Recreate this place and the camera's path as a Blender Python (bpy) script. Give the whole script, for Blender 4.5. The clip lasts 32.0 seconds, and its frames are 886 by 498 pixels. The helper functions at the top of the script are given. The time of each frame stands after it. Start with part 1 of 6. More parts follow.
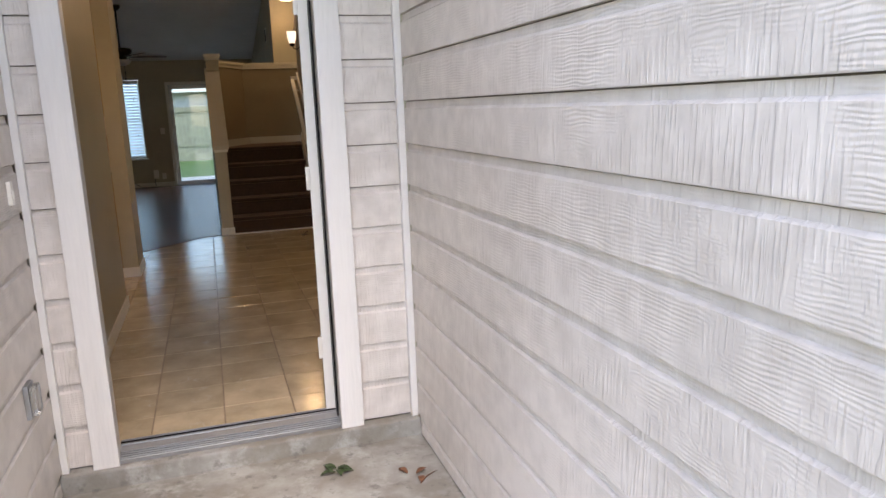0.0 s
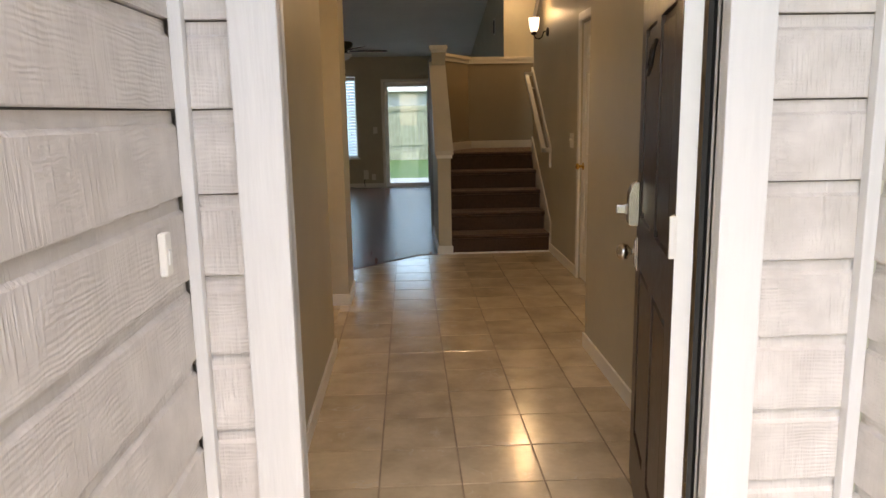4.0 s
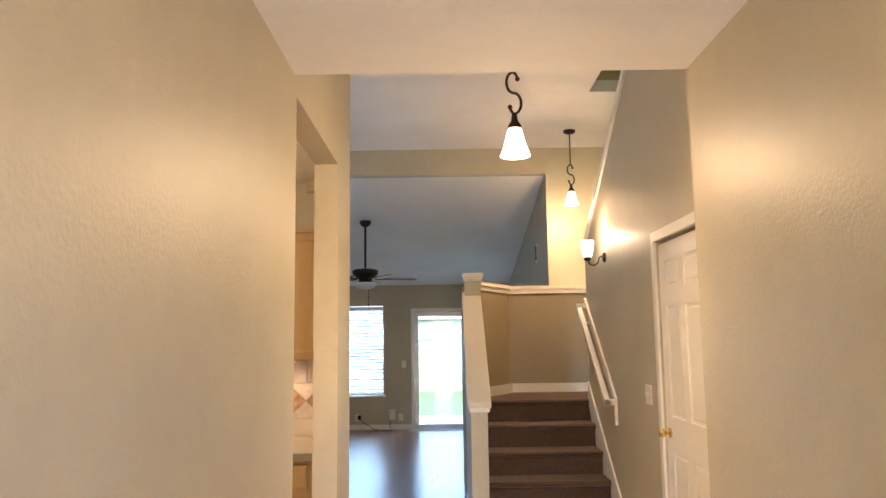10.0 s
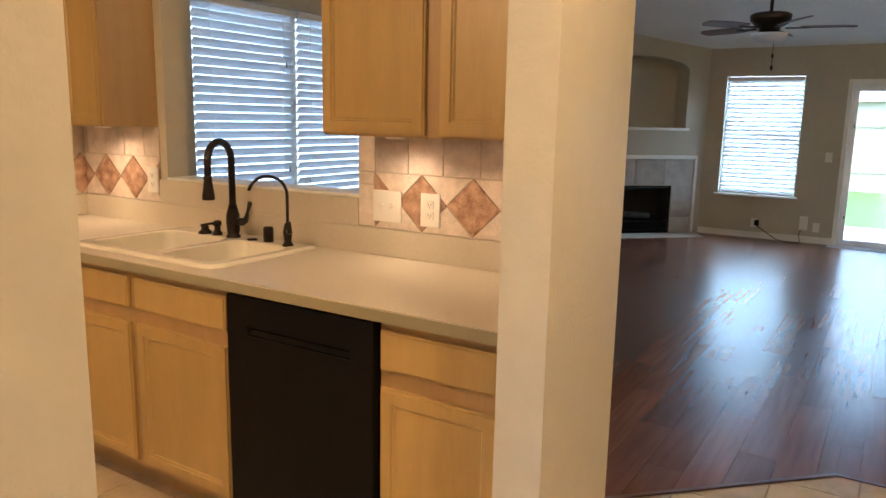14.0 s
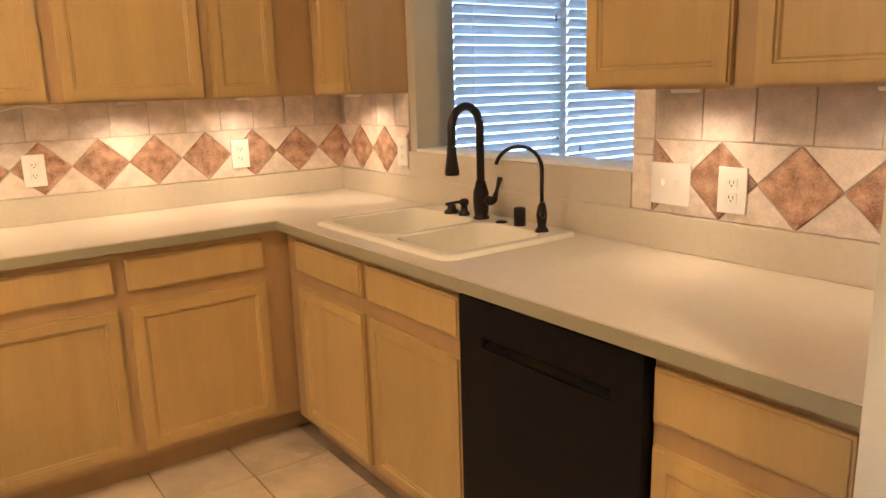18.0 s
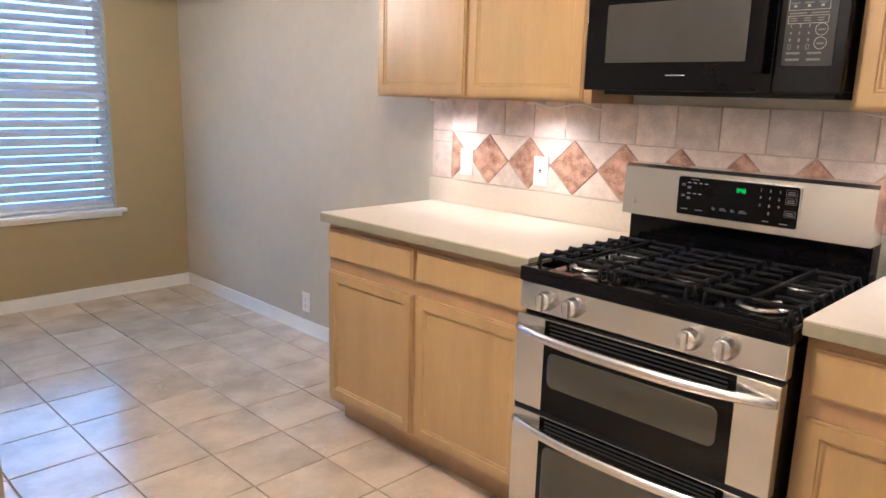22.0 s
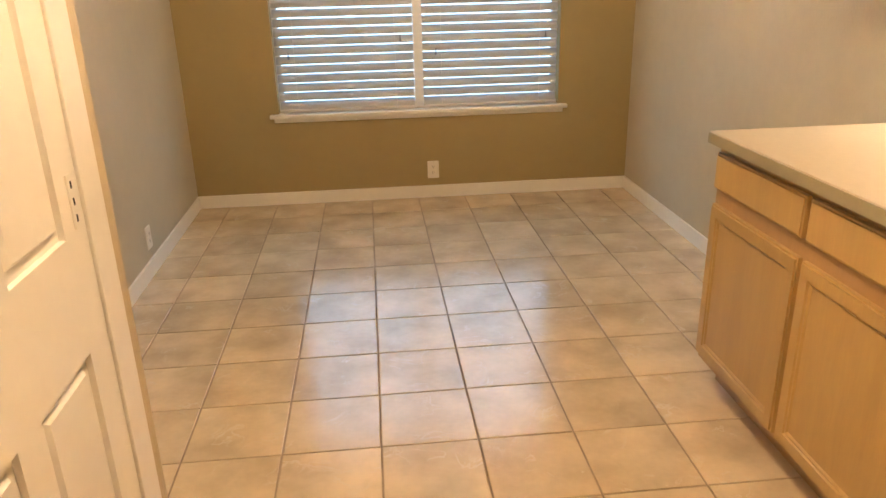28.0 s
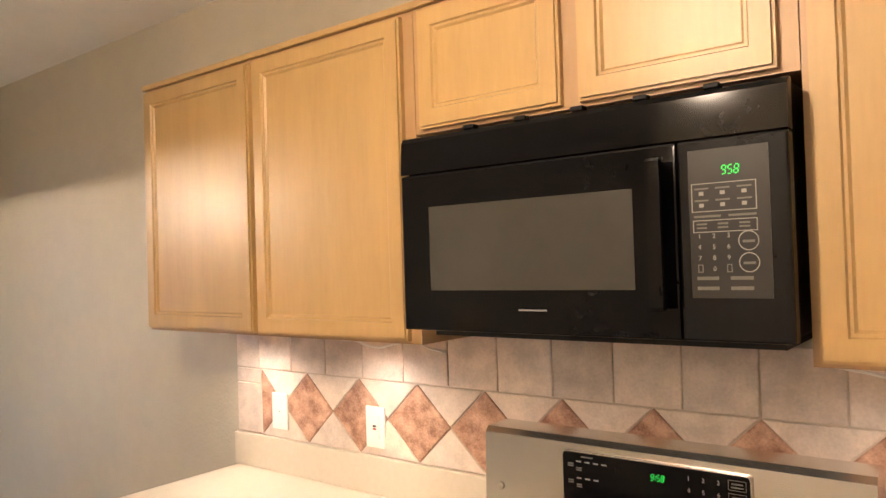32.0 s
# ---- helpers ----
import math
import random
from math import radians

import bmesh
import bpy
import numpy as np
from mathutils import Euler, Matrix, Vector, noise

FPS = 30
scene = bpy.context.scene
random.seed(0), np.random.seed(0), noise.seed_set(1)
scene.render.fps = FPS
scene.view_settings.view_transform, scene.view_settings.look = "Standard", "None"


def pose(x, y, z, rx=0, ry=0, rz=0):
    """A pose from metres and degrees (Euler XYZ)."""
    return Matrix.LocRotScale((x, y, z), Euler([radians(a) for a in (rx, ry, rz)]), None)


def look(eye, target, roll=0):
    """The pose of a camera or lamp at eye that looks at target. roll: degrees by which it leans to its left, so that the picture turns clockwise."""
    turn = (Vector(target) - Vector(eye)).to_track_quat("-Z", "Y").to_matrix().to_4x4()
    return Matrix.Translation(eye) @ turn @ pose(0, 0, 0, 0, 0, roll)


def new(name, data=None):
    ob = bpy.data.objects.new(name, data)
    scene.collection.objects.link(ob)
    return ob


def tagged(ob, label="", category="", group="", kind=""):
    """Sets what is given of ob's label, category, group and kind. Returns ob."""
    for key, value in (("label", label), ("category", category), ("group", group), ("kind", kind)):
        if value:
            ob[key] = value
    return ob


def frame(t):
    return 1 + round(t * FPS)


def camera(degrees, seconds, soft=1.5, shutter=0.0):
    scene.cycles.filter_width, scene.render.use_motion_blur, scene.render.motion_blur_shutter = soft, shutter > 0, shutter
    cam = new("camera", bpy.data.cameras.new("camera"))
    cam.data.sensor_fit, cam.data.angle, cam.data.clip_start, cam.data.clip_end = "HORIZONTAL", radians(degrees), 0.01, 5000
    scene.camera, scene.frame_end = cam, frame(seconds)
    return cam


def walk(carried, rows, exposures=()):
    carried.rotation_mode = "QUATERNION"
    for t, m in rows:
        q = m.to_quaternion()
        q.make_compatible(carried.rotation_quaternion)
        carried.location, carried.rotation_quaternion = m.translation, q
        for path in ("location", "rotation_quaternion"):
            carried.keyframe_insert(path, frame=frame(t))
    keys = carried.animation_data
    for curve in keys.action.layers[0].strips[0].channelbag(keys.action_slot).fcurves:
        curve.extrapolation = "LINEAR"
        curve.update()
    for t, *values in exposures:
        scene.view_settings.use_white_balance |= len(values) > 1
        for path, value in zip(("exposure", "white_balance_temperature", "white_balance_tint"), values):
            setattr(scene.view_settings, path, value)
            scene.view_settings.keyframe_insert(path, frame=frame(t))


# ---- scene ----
cam = camera(62.7, 32.0)
PATH = [
    (0, (0.335, 0.417, 1.38), (0.922, 2.289, 0.99), -2.2),
    (0.5, (0.284, 0.414, 1.388), (0.588, 2.343, 0.956), -3.2),
    (1, (0.222, 0.399, 1.377), (0.296, 2.348, 0.935), -3.0),
    (1.5, (0.202, 0.459, 1.36), (0.174, 2.414, 0.941), -2.3),
    (2, (0.23, 0.688, 1.35), (0.178, 2.655, 0.991), -1.6),
    (2.5, (0.238, 1.042, 1.372), (0.212, 3.019, 1.073), -1.3),
    (3, (0.163, 1.385, 1.377), (0.191, 3.363, 1.082), -1.4),
    (3.5, (0.118, 1.683, 1.381), (0.194, 3.647, 1.011), -1.4),
    (5.5, (0.136, 2.763, 1.389), (0.204, 4.729, 1.031), 0.1),
    (6, (0.19, 3.063, 1.37), (0.195, 5.039, 1.065), 0.1),
    (6.5, (0.177, 3.274, 1.424), (0.185, 5.265, 1.229), -0.6),
    (7, (0.161, 3.411, 1.444), (0.187, 5.407, 1.33), -0.7),
    (7.5, (0.144, 3.438, 1.443), (0.165, 5.436, 1.378), -0.2),
    (8, (0.126, 3.444, 1.453), (0.123, 5.444, 1.445), 0.2),
    (8.5, (0.14, 3.431, 1.474), (0.117, 5.429, 1.554), 0.0),
    (9, (0.158, 3.43, 1.487), (0.142, 5.422, 1.671), -0.5),
    (9.5, (0.189, 3.425, 1.521), (0.189, 5.407, 1.79), -1.0),
    (10, (0.209, 3.406, 1.509), (0.207, 5.391, 1.751), -0.8),
    (10.5, (0.221, 3.426, 1.422), (0.173, 5.424, 1.338), -0.2),
    (11, (0.211, 3.642, 1.363), (0.235, 5.619, 1.064), -0.2),
    (11.5, (0.213, 4.047, 1.446), (0.317, 6.024, 1.16), -1.3),
    (12, (0.247, 4.339, 1.454), (0.317, 6.312, 1.131), -1.9),
    (12.5, (0.349, 4.706, 1.461), (0.303, 6.672, 1.094), -1.1),
    (13, (0.325, 5.064, 1.472), (0.07, 7.018, 1.129), -0.6),
    (13.5, (0.335, 5.39, 1.463), (-0.319, 7.255, 1.154), 1.0),
    (14, (0.296, 5.709, 1.449), (-0.75, 7.377, 1.097), 1.1),
    (14.5, (0.186, 5.891, 1.439), (-1.094, 7.383, 1.067), -0.9),
    (15, (0.075, 6.001, 1.441), (-1.382, 7.357, 1.255), -0.3),
    (15.5, (0.003, 6.117, 1.505), (-1.543, 7.385, 1.563), -0.7),
    (17.5, (-0.088, 6.164, 1.422), (-1.635, 7.402, 1.145), -1.8),
    (18, (-0.057, 6.177, 1.412), (-1.637, 7.323, 0.974), -1.7),
    (18.5, (-0.093, 6.221, 1.39), (-1.724, 7.266, 0.892), -1.6),
    (19, (-0.207, 6.331, 1.393), (-1.933, 7.221, 0.916), -1.8),
    (19.5, (-0.318, 6.454, 1.401), (-2.169, 7.092, 0.989), -1.8),
    (20, (-0.392, 6.573, 1.432), (-2.338, 6.822, 1.043), -0.4),
    (20.5, (-0.494, 6.618, 1.418), (-2.456, 6.522, 1.042), 0.5),
    (21, (-0.669, 6.605, 1.418), (-2.587, 6.17, 1.051), 0.4),
    (21.5, (-0.808, 6.603, 1.41), (-2.566, 5.729, 1.028), 0.3),
    (22, (-0.953, 6.694, 1.402), (-2.341, 5.316, 0.987), 1.6),
    (22.5, (-1.042, 6.744, 1.408), (-2.167, 5.155, 0.95), 0.9),
    (23, (-1.087, 6.76, 1.405), (-2.072, 5.077, 0.961), 0.1),
    (23.5, (-1.155, 6.707, 1.412), (-2.031, 4.946, 1.051), -0.6),
    (24, (-1.284, 6.612, 1.488), (-2.082, 4.791, 1.271), -1.3),
    (24.5, (-1.361, 6.567, 1.531), (-2.068, 4.696, 1.494), -1.2),
    (26.5, (-1.634, 6.503, 1.497), (-1.727, 4.519, 1.257), -1.9),
    (27, (-1.637, 6.505, 1.46), (-1.73, 4.556, 1.019), -2.0),
    (27.5, (-1.62, 6.514, 1.428), (-1.738, 4.61, 0.826), -1.8),
    (28, (-1.584, 6.522, 1.41), (-1.758, 4.657, 0.708), -1.4),
    (28.5, (-1.586, 6.526, 1.417), (-1.872, 4.689, 0.68), -1.1),
    (29, (-1.651, 6.531, 1.42), (-2.157, 4.732, 0.707), -1.2),
    (29.5, (-1.694, 6.548, 1.418), (-2.429, 4.815, 0.743), -1.7),
    (30, (-1.728, 6.548, 1.423), (-2.637, 4.873, 0.818), -2.0),
    (30.5, (-1.75, 6.548, 1.446), (-2.795, 4.909, 0.975), -1.9),
    (31, (-1.771, 6.514, 1.503), (-2.994, 4.946, 1.289), -1.7),
    (31.5, (-1.81, 6.417, 1.572), (-3.186, 4.967, 1.513), -1.6),
    (32, (-1.791, 6.322, 1.571), (-3.377, 5.105, 1.607), -1.8),
]
EXPOSURES = [
    (0.0, 2.15, 7500, 20),
    (2.0, 2.25, 7400, 19),
    (3.5, 2.4, 8000, 19),
    (4.6, 3.2, 8600, 18),
    (5.5, 4.2, 12000, 22),
    (6.2, 4.2, 12000, 22),
    (7.0, 4.4, 6800, 18),
    (9.5, 4.35, 7000, 20),
    (11.0, 4.35, 6400, 19),
    (12.5, 4.5, 6300, 20),
    (13.2, 4.45, 5900, 18),
    (14.0, 4.15, 7000, 20),
    (14.7, 4.3, 7100, 18),
    (15.5, 4.2, 7300, 20),
    (18.0, 4.3, 6500, 19),
    (20.3, 4.35, 7000, 21),
    (21.0, 4.6, 4700, 26),
    (21.5, 4.65, 4700, 24),
    (22.0, 4.6, 4600, 18),
    (23.0, 4.6, 5400, 18),
    (24.0, 4.4, 5600, 17),
    (24.5, 4.3, 7000, 20),
    (26.5, 4.1, 7000, 18),
    (27.2, 4.25, 6600, 18),
    (28.0, 4.4, 7000, 18),
    (29.0, 4.5, 6500, 17),
    (30.0, 4.45, 6600, 17),
    (31.0, 4.5, 6800, 16),
    (32.0, 4.5, 5500, 18),
]
walk(cam, [(t, look(eye, target, roll)) for t, eye, target, roll in PATH], EXPOSURES)

# ---- world and light ----
world = bpy.data.worlds.new("sky")
scene.world = world
world.use_nodes = True
wn = world.node_tree.nodes
sky = wn.new("ShaderNodeTexSky")
sky.sky_type, sky.sun_disc = "NISHITA", False
sky.sun_elevation, sky.sun_rotation = radians(62), radians(180)
wn["Background"].inputs["Strength"].default_value = 0.15
world.node_tree.links.new(sky.outputs[0], wn["Background"].inputs["Color"])
sun = new("sun", bpy.data.lights.new("sun", "SUN"))
sun.data.energy, sun.data.angle, sun.data.color = 0.5, radians(35), (1.0, 0.98, 0.95)
sun.matrix_world = pose(0, 0, 12, 28, 0, 0)


def lamp(name, kind, place, energy, colour, size=0.1, size_y=None, turn=(0, 0, 0)):
    data = bpy.data.lights.new(name, kind)
    data.energy, data.color = energy, colour
    if kind == "AREA":
        data.shape, data.size = "RECTANGLE", size
        data.size_y = size_y or size
    elif kind == "SPOT":
        data.shadow_soft_size, data.spot_size, data.spot_blend = size, radians(size_y), 1.0
    else:
        data.shadow_soft_size = size
    ob = new(name, data)
    ob.matrix_world = pose(*place, *turn)
    return ob


WARM = (1.0, 0.72, 0.42)
DAY = (0.42, 0.71, 1.0)
PUCK_W = 0.31
# Lamps inside the window openings stand in for daylight.
lamp("breakfast_sky", "AREA", (-1.905, 1.631, 1.335), 1.5, DAY, 1.76, 1.39, (90, 0, 0))
lamp("back_window_sky", "AREA", (-1.29, 15.911, 1.305), 4.0, DAY, 0.85, 1.41, (-90, 0, 0))
lamp("dining_sky", "AREA", (-3.459, 9.575, 1.385), 3.3, DAY, 1.73, 1.49, (90, 0, -90))
lamp("pendant_bulb", "POINT", (0.545, 6.68, 2.315), 1.5, WARM, 0.06)
lamp("pendant_beam", "SPOT", (0.545, 6.68, 2.345), 3.7, WARM, 0.05, 168)
lamp("landing_pendant_bulb", "POINT", (1.47, 10.43, 2.75), 2.4, WARM, 0.05)
lamp("sconce_bulb", "POINT", (1.369, 9.245, 2.30), 0.5, WARM, 0.03)
lamp("kitchen_dome_bulb", "POINT", (-1.70, 5.55, 2.36), 3.9, WARM, 0.10)
lamp("breakfast_bulb", "POINT", (-1.960, 3.07, 1.924), 7.8, (1.0, 0.76, 0.48), 0.02)
lamp("entry_dome_bulb", "POINT", (0.55, 4.15, 2.36), 0.42, WARM, 0.10)


# ---- materials ----
def material(name, colour, rough=0.5, metal=0.0, var=0.06, fine=0.5, spec=0.5, scale=6.0, bump=0.0, bump_scale=80.0, detail=4.0, stretch=(1, 1, 1), random=0.0, coat=0.0, second=None, patchy=0.15):
    m = bpy.data.materials.new(name)
    m.use_nodes = True
    n, l = m.node_tree.nodes, m.node_tree.links
    b = n["Principled BSDF"]
    b.inputs["Roughness"].default_value, b.inputs["Metallic"].default_value = rough, metal
    b.inputs["Coat Weight"].default_value, b.inputs["Specular IOR Level"].default_value = coat, spec
    tc, mp = n.new("ShaderNodeTexCoord"), n.new("ShaderNodeMapping")
    mp.inputs["Scale"].default_value = stretch
    l.new(tc.outputs["Object"], mp.inputs[0])
    vec = mp.outputs[0]
    if random:
        oi, ad = n.new("ShaderNodeObjectInfo"), n.new("ShaderNodeVectorMath")
        sc = n.new("ShaderNodeMath")
        sc.operation, sc.inputs[1].default_value = "MULTIPLY", 37.0
        l.new(oi.outputs["Random"], sc.inputs[0])
        l.new(vec, ad.inputs[0])
        l.new(sc.outputs[0], ad.inputs[1])
        vec = ad.outputs[0]
    big, small = n.new("ShaderNodeTexNoise"), n.new("ShaderNodeTexNoise")
    for t, s in ((big, scale), (small, scale * 9)):
        t.inputs["Scale"].default_value, t.inputs["Detail"].default_value = s, detail
        l.new(vec, t.inputs["Vector"])
    mix = n.new("ShaderNodeMix")
    mix.data_type = "RGBA"
    mix.inputs["A"].default_value = (*[c * (1 - var) for c in colour], 1)
    mix.inputs["B"].default_value = (*(second or [min(1, c * (1 + var)) for c in colour]), 1)
    add = n.new("ShaderNodeMath")
    add.operation = "ADD"
    half = n.new("ShaderNodeMath")
    half.operation, half.inputs[1].default_value, half.inputs[2].default_value = "MULTIPLY_ADD", fine, -fine / 2
    l.new(small.outputs["Fac"], half.inputs[0])
    l.new(big.outputs["Fac"], add.inputs[0])
    l.new(half.outputs[0], add.inputs[1])
    ramp = n.new("ShaderNodeMapRange")
    ramp.inputs["From Min"].default_value, ramp.inputs["From Max"].default_value = 0.3, 0.7
    l.new(add.outputs[0], ramp.inputs["Value"])
    l.new(ramp.outputs[0], mix.inputs["Factor"])
    out = mix.outputs["Result"]
    if random:
        hsv, mr = n.new("ShaderNodeHueSaturation"), n.new("ShaderNodeMapRange")
        mr.inputs["To Min"].default_value, mr.inputs["To Max"].default_value = 1 - random, 1 + random
        l.new(oi.outputs["Random"], mr.inputs["Value"])
        l.new(mr.outputs[0], hsv.inputs["Value"])
        l.new(out, hsv.inputs["Color"])
        out = hsv.outputs[0]
    l.new(out, b.inputs["Base Color"])
    rr = n.new("ShaderNodeMapRange")
    rr.inputs["To Min"].default_value, rr.inputs["To Max"].default_value = max(0.02, rough * (1 - patchy)), min(1, rough * (1 + patchy))
    l.new(small.outputs["Fac"], rr.inputs["Value"])
    l.new(rr.outputs[0], b.inputs["Roughness"])
    if bump:
        bn, bp = n.new("ShaderNodeTexNoise"), n.new("ShaderNodeBump")
        bn.inputs["Scale"].default_value, bn.inputs["Detail"].default_value = bump_scale, 3
        l.new(vec, bn.inputs["Vector"])
        bp.inputs["Strength"].default_value, bp.inputs["Distance"].default_value = bump, 0.004
        l.new(bn.outputs["Fac"], bp.inputs["Height"])
        l.new(bp.outputs[0], b.inputs["Normal"])
    return m


def glow(name, colour, strength):
    m = bpy.data.materials.new(name)
    m.use_nodes = True
    b = m.node_tree.nodes["Principled BSDF"]
    b.inputs["Base Color"].default_value = (*colour, 1)
    b.inputs["Emission Color"].default_value = (*colour, 1)
    b.inputs["Emission Strength"].default_value = strength
    return m


def glass(name, tint=(0.95, 0.98, 0.97), rough=0.0):
    m = bpy.data.materials.new(name)
    m.use_nodes = True
    b = m.node_tree.nodes["Principled BSDF"]
    b.inputs["Base Color"].default_value = (*tint, 1)
    b.inputs["Roughness"].default_value = rough
    b.inputs["Transmission Weight"].default_value = 1.0
    b.inputs["IOR"].default_value = 1.45
    return m


PAINT = material("greige_wall_paint", (0.49, 0.443, 0.33), 0.45, var=0.06, scale=1.6, bump=0.30, bump_scale=85)
ACCENT = material("olive_wall_paint", (0.355, 0.28, 0.13), 0.55, var=0.04, scale=1.2, bump=0.14, bump_scale=130)
# Landing half wall, browner and darker than the walls around it.
BROWN_WALL = material("landing_wall_brown", (0.25, 0.195, 0.12), 0.55, var=0.05, scale=1.2, bump=0.2, bump_scale=90)
CEILING = material("ceiling_paint", (0.84, 0.83, 0.80), 0.8, var=0.03, scale=2, bump=0.3, bump_scale=110)
WHITE = material("white_trim_paint", (0.80, 0.78, 0.72), 0.35, var=0.03, scale=3)
CONCRETE = material("grey_concrete", (0.31, 0.29, 0.25), 0.85, var=0.22, scale=1.7, bump=0.35, bump_scale=60, fine=0.6, second=(0.43, 0.43, 0.40))
BRICK = material("red_brick", (0.13, 0.045, 0.038), 0.85, var=0.75, second=(0.27, 0.115, 0.095), fine=0.9, scale=8, bump=0.8, bump_scale=120, random=0.25)
MORTAR = material("white_mortar", (0.66, 0.63, 0.60), 0.9, var=0.2, scale=14, bump=0.6)
GROUT = material("brown_grout", (0.29, 0.215, 0.145), 0.9, var=0.2)
WOOD_FLOOR = material("brown_laminate", (0.17, 0.064, 0.036), 0.27, patchy=0.03, var=0.2, fine=0.15, detail=2.0, scale=4, stretch=(8, 0.55, 1), random=0.38)
OAK = material("honey_maple", (0.455, 0.300, 0.110), 0.36, var=0.07, scale=2.5, stretch=(5, 5, 0.6), bump=0.02, random=0.08, fine=0.5)
# Pinker maple of the bodies, darkened too for the doors' shadow lines.
MAPLE_SHADED = material("pinker_shaded_maple", (0.405, 0.252, 0.108), 0.40, var=0.07, scale=2.5, stretch=(5, 5, 0.6), bump=0.02, random=0.08, fine=0.5)
COUNTER = material("cream_laminate", (0.57, 0.50, 0.385), 0.34, var=0.03, scale=60)
EDGE = material("olive_counter_edge", (0.30, 0.265, 0.165), 0.4, var=0.05)
SPLASH = material("cream_stone_tile", (0.65, 0.545, 0.45), 0.45, var=0.16, scale=18, bump=0.15, random=0.12)
RUST = material("rust_stone_tile", (0.36, 0.165, 0.09), 0.5, var=0.4, scale=22, bump=0.25, random=0.12, second=(0.58, 0.36, 0.235))
SPLASH_GROUT = material("cream_grout", (0.54, 0.45, 0.345), 0.9)
STEEL = material("brushed_steel", (0.70, 0.68, 0.63), 0.27, metal=1.0, var=0.02, scale=4, stretch=(1.5, 20, 220), fine=0.1, patchy=0.03)
BLACK = material("black_gloss", (0.004, 0.004, 0.0045), 0.10, var=0.1, spec=0.16)
MATTE_BLACK = material("black_satin", (0.006, 0.0055, 0.0055), 0.40, var=0.2, scale=20, spec=0.12)
BRONZE = material("dark_bronze", (0.025, 0.018, 0.014), 0.35, metal=0.6, var=0.2)
BRASS = material("polished_brass", (0.75, 0.50, 0.16), 0.18, metal=1.0)
NICKEL = material("satin_nickel", (0.62, 0.58, 0.52), 0.25, metal=1.0)
CARPET = material("brown_carpet", (0.085, 0.047, 0.031), 0.95, var=0.22, scale=60, bump=0.5, bump_scale=300)
CARPET.node_tree.nodes["Principled BSDF"].inputs["Sheen Weight"].default_value = 0.5
CARPET.node_tree.nodes["Principled BSDF"].inputs["Sheen Roughness"].default_value = 0.4
CARPET.node_tree.nodes["Principled BSDF"].inputs["Sheen Tint"].default_value = (0.55, 0.38, 0.27, 1)
DOOR_BROWN = material("dark_brown_door_paint", (0.045, 0.026, 0.018), 0.35, var=0.15, scale=4)
BLIND = material("white_blind_slat", (0.66, 0.64, 0.60), 0.45, var=0.02)
BLIND_THIN = material("thin_vinyl_slat", (0.45, 0.447, 0.44), 0.5, var=0.02)
# Paler, more see-through slat copy, made to brighten the living room blinds.
BLIND_BRIGHT = material("brightened_slat", (0.70, 0.70, 0.72), 0.5, var=0.02)
for m, share in ((BLIND_THIN, 0.04), (BLIND_BRIGHT, 0.25)):
    n, l = m.node_tree.nodes, m.node_tree.links
    through_slat, both = n.new("ShaderNodeBsdfTranslucent"), n.new("ShaderNodeMixShader")
    through_slat.inputs["Color"].default_value = (0.85, 0.87, 0.90, 1)
    both.inputs["Fac"].default_value = share
    l.new(n["Principled BSDF"].outputs[0], both.inputs[1])
    l.new(through_slat.outputs[0], both.inputs[2])
    l.new(both.outputs[0], n["Material Output"].inputs["Surface"])
GRASS = material("lawn", (0.07, 0.13, 0.03), 0.9, var=0.4, scale=20)
FENCE = material("weathered_fence", (0.25, 0.25, 0.18), 0.85, var=0.2, scale=6, random=0.15)
GLASS = glass("window_glass", (0.84, 0.90, 0.93))
# Tint put in to dim the bright yard behind the patio door.
DOOR_GLASS = glass("tinted_patio_glass", (0.63, 0.76, 0.79))
# Nearly opaque sheet added outside the windows to hold back the sky.
SKY_STOP = material("dark_sky_stop", (0.05, 0.07, 0.09), 0.8, var=0.05)
n, l = SKY_STOP.node_tree.nodes, SKY_STOP.node_tree.links
sheer, both = n.new("ShaderNodeBsdfTranslucent"), n.new("ShaderNodeMixShader")
sheer.inputs["Color"].default_value = (0.10, 0.15, 0.20, 1)
l.new(n["Principled BSDF"].outputs[0], both.inputs[1])
l.new(sheer.outputs[0], both.inputs[2])
l.new(both.outputs[0], n["Material Output"].inputs["Surface"])
SHADE = glow("frosted_shade", (1.0, 0.86, 0.66), 0.35)
SINK = material("bone_sink_enamel", (0.78, 0.73, 0.60), 0.15, var=0.02)
PLATE = material("white_plate", (0.78, 0.745, 0.67), 0.3, var=0.02)
PATIO = material("pale_patio_concrete", (0.46, 0.45, 0.42), 0.9, var=0.06, scale=2)
PANTRY = material("gold_wall_paint", (0.52, 0.43, 0.27), 0.5, var=0.04, scale=1.5, bump=0.55, bump_scale=110)
PAINT_LIGHT = material("light_cap_paint", (0.62, 0.57, 0.48), 0.4, var=0.03, scale=2)
OVEN_GLASS = material("smoked_oven_glass", (0.055, 0.052, 0.036), 0.08, var=0.06, scale=3, coat=0.5)
MW_GLASS = material("microwave_mesh_window", (0.045, 0.042, 0.034), 0.25, var=0.1, scale=2)
PANEL = material("dark_keypad", (0.006, 0.0055, 0.005), 0.3, var=0.1)
GREY_INK = material("pale_ink", (0.27, 0.26, 0.24), 0.6, var=0.02)
DIM_INK = material("dim_ink", (0.13, 0.125, 0.11), 0.6, var=0.02)
LED = glow("green_led", (0.05, 1.0, 0.09), 0.03)
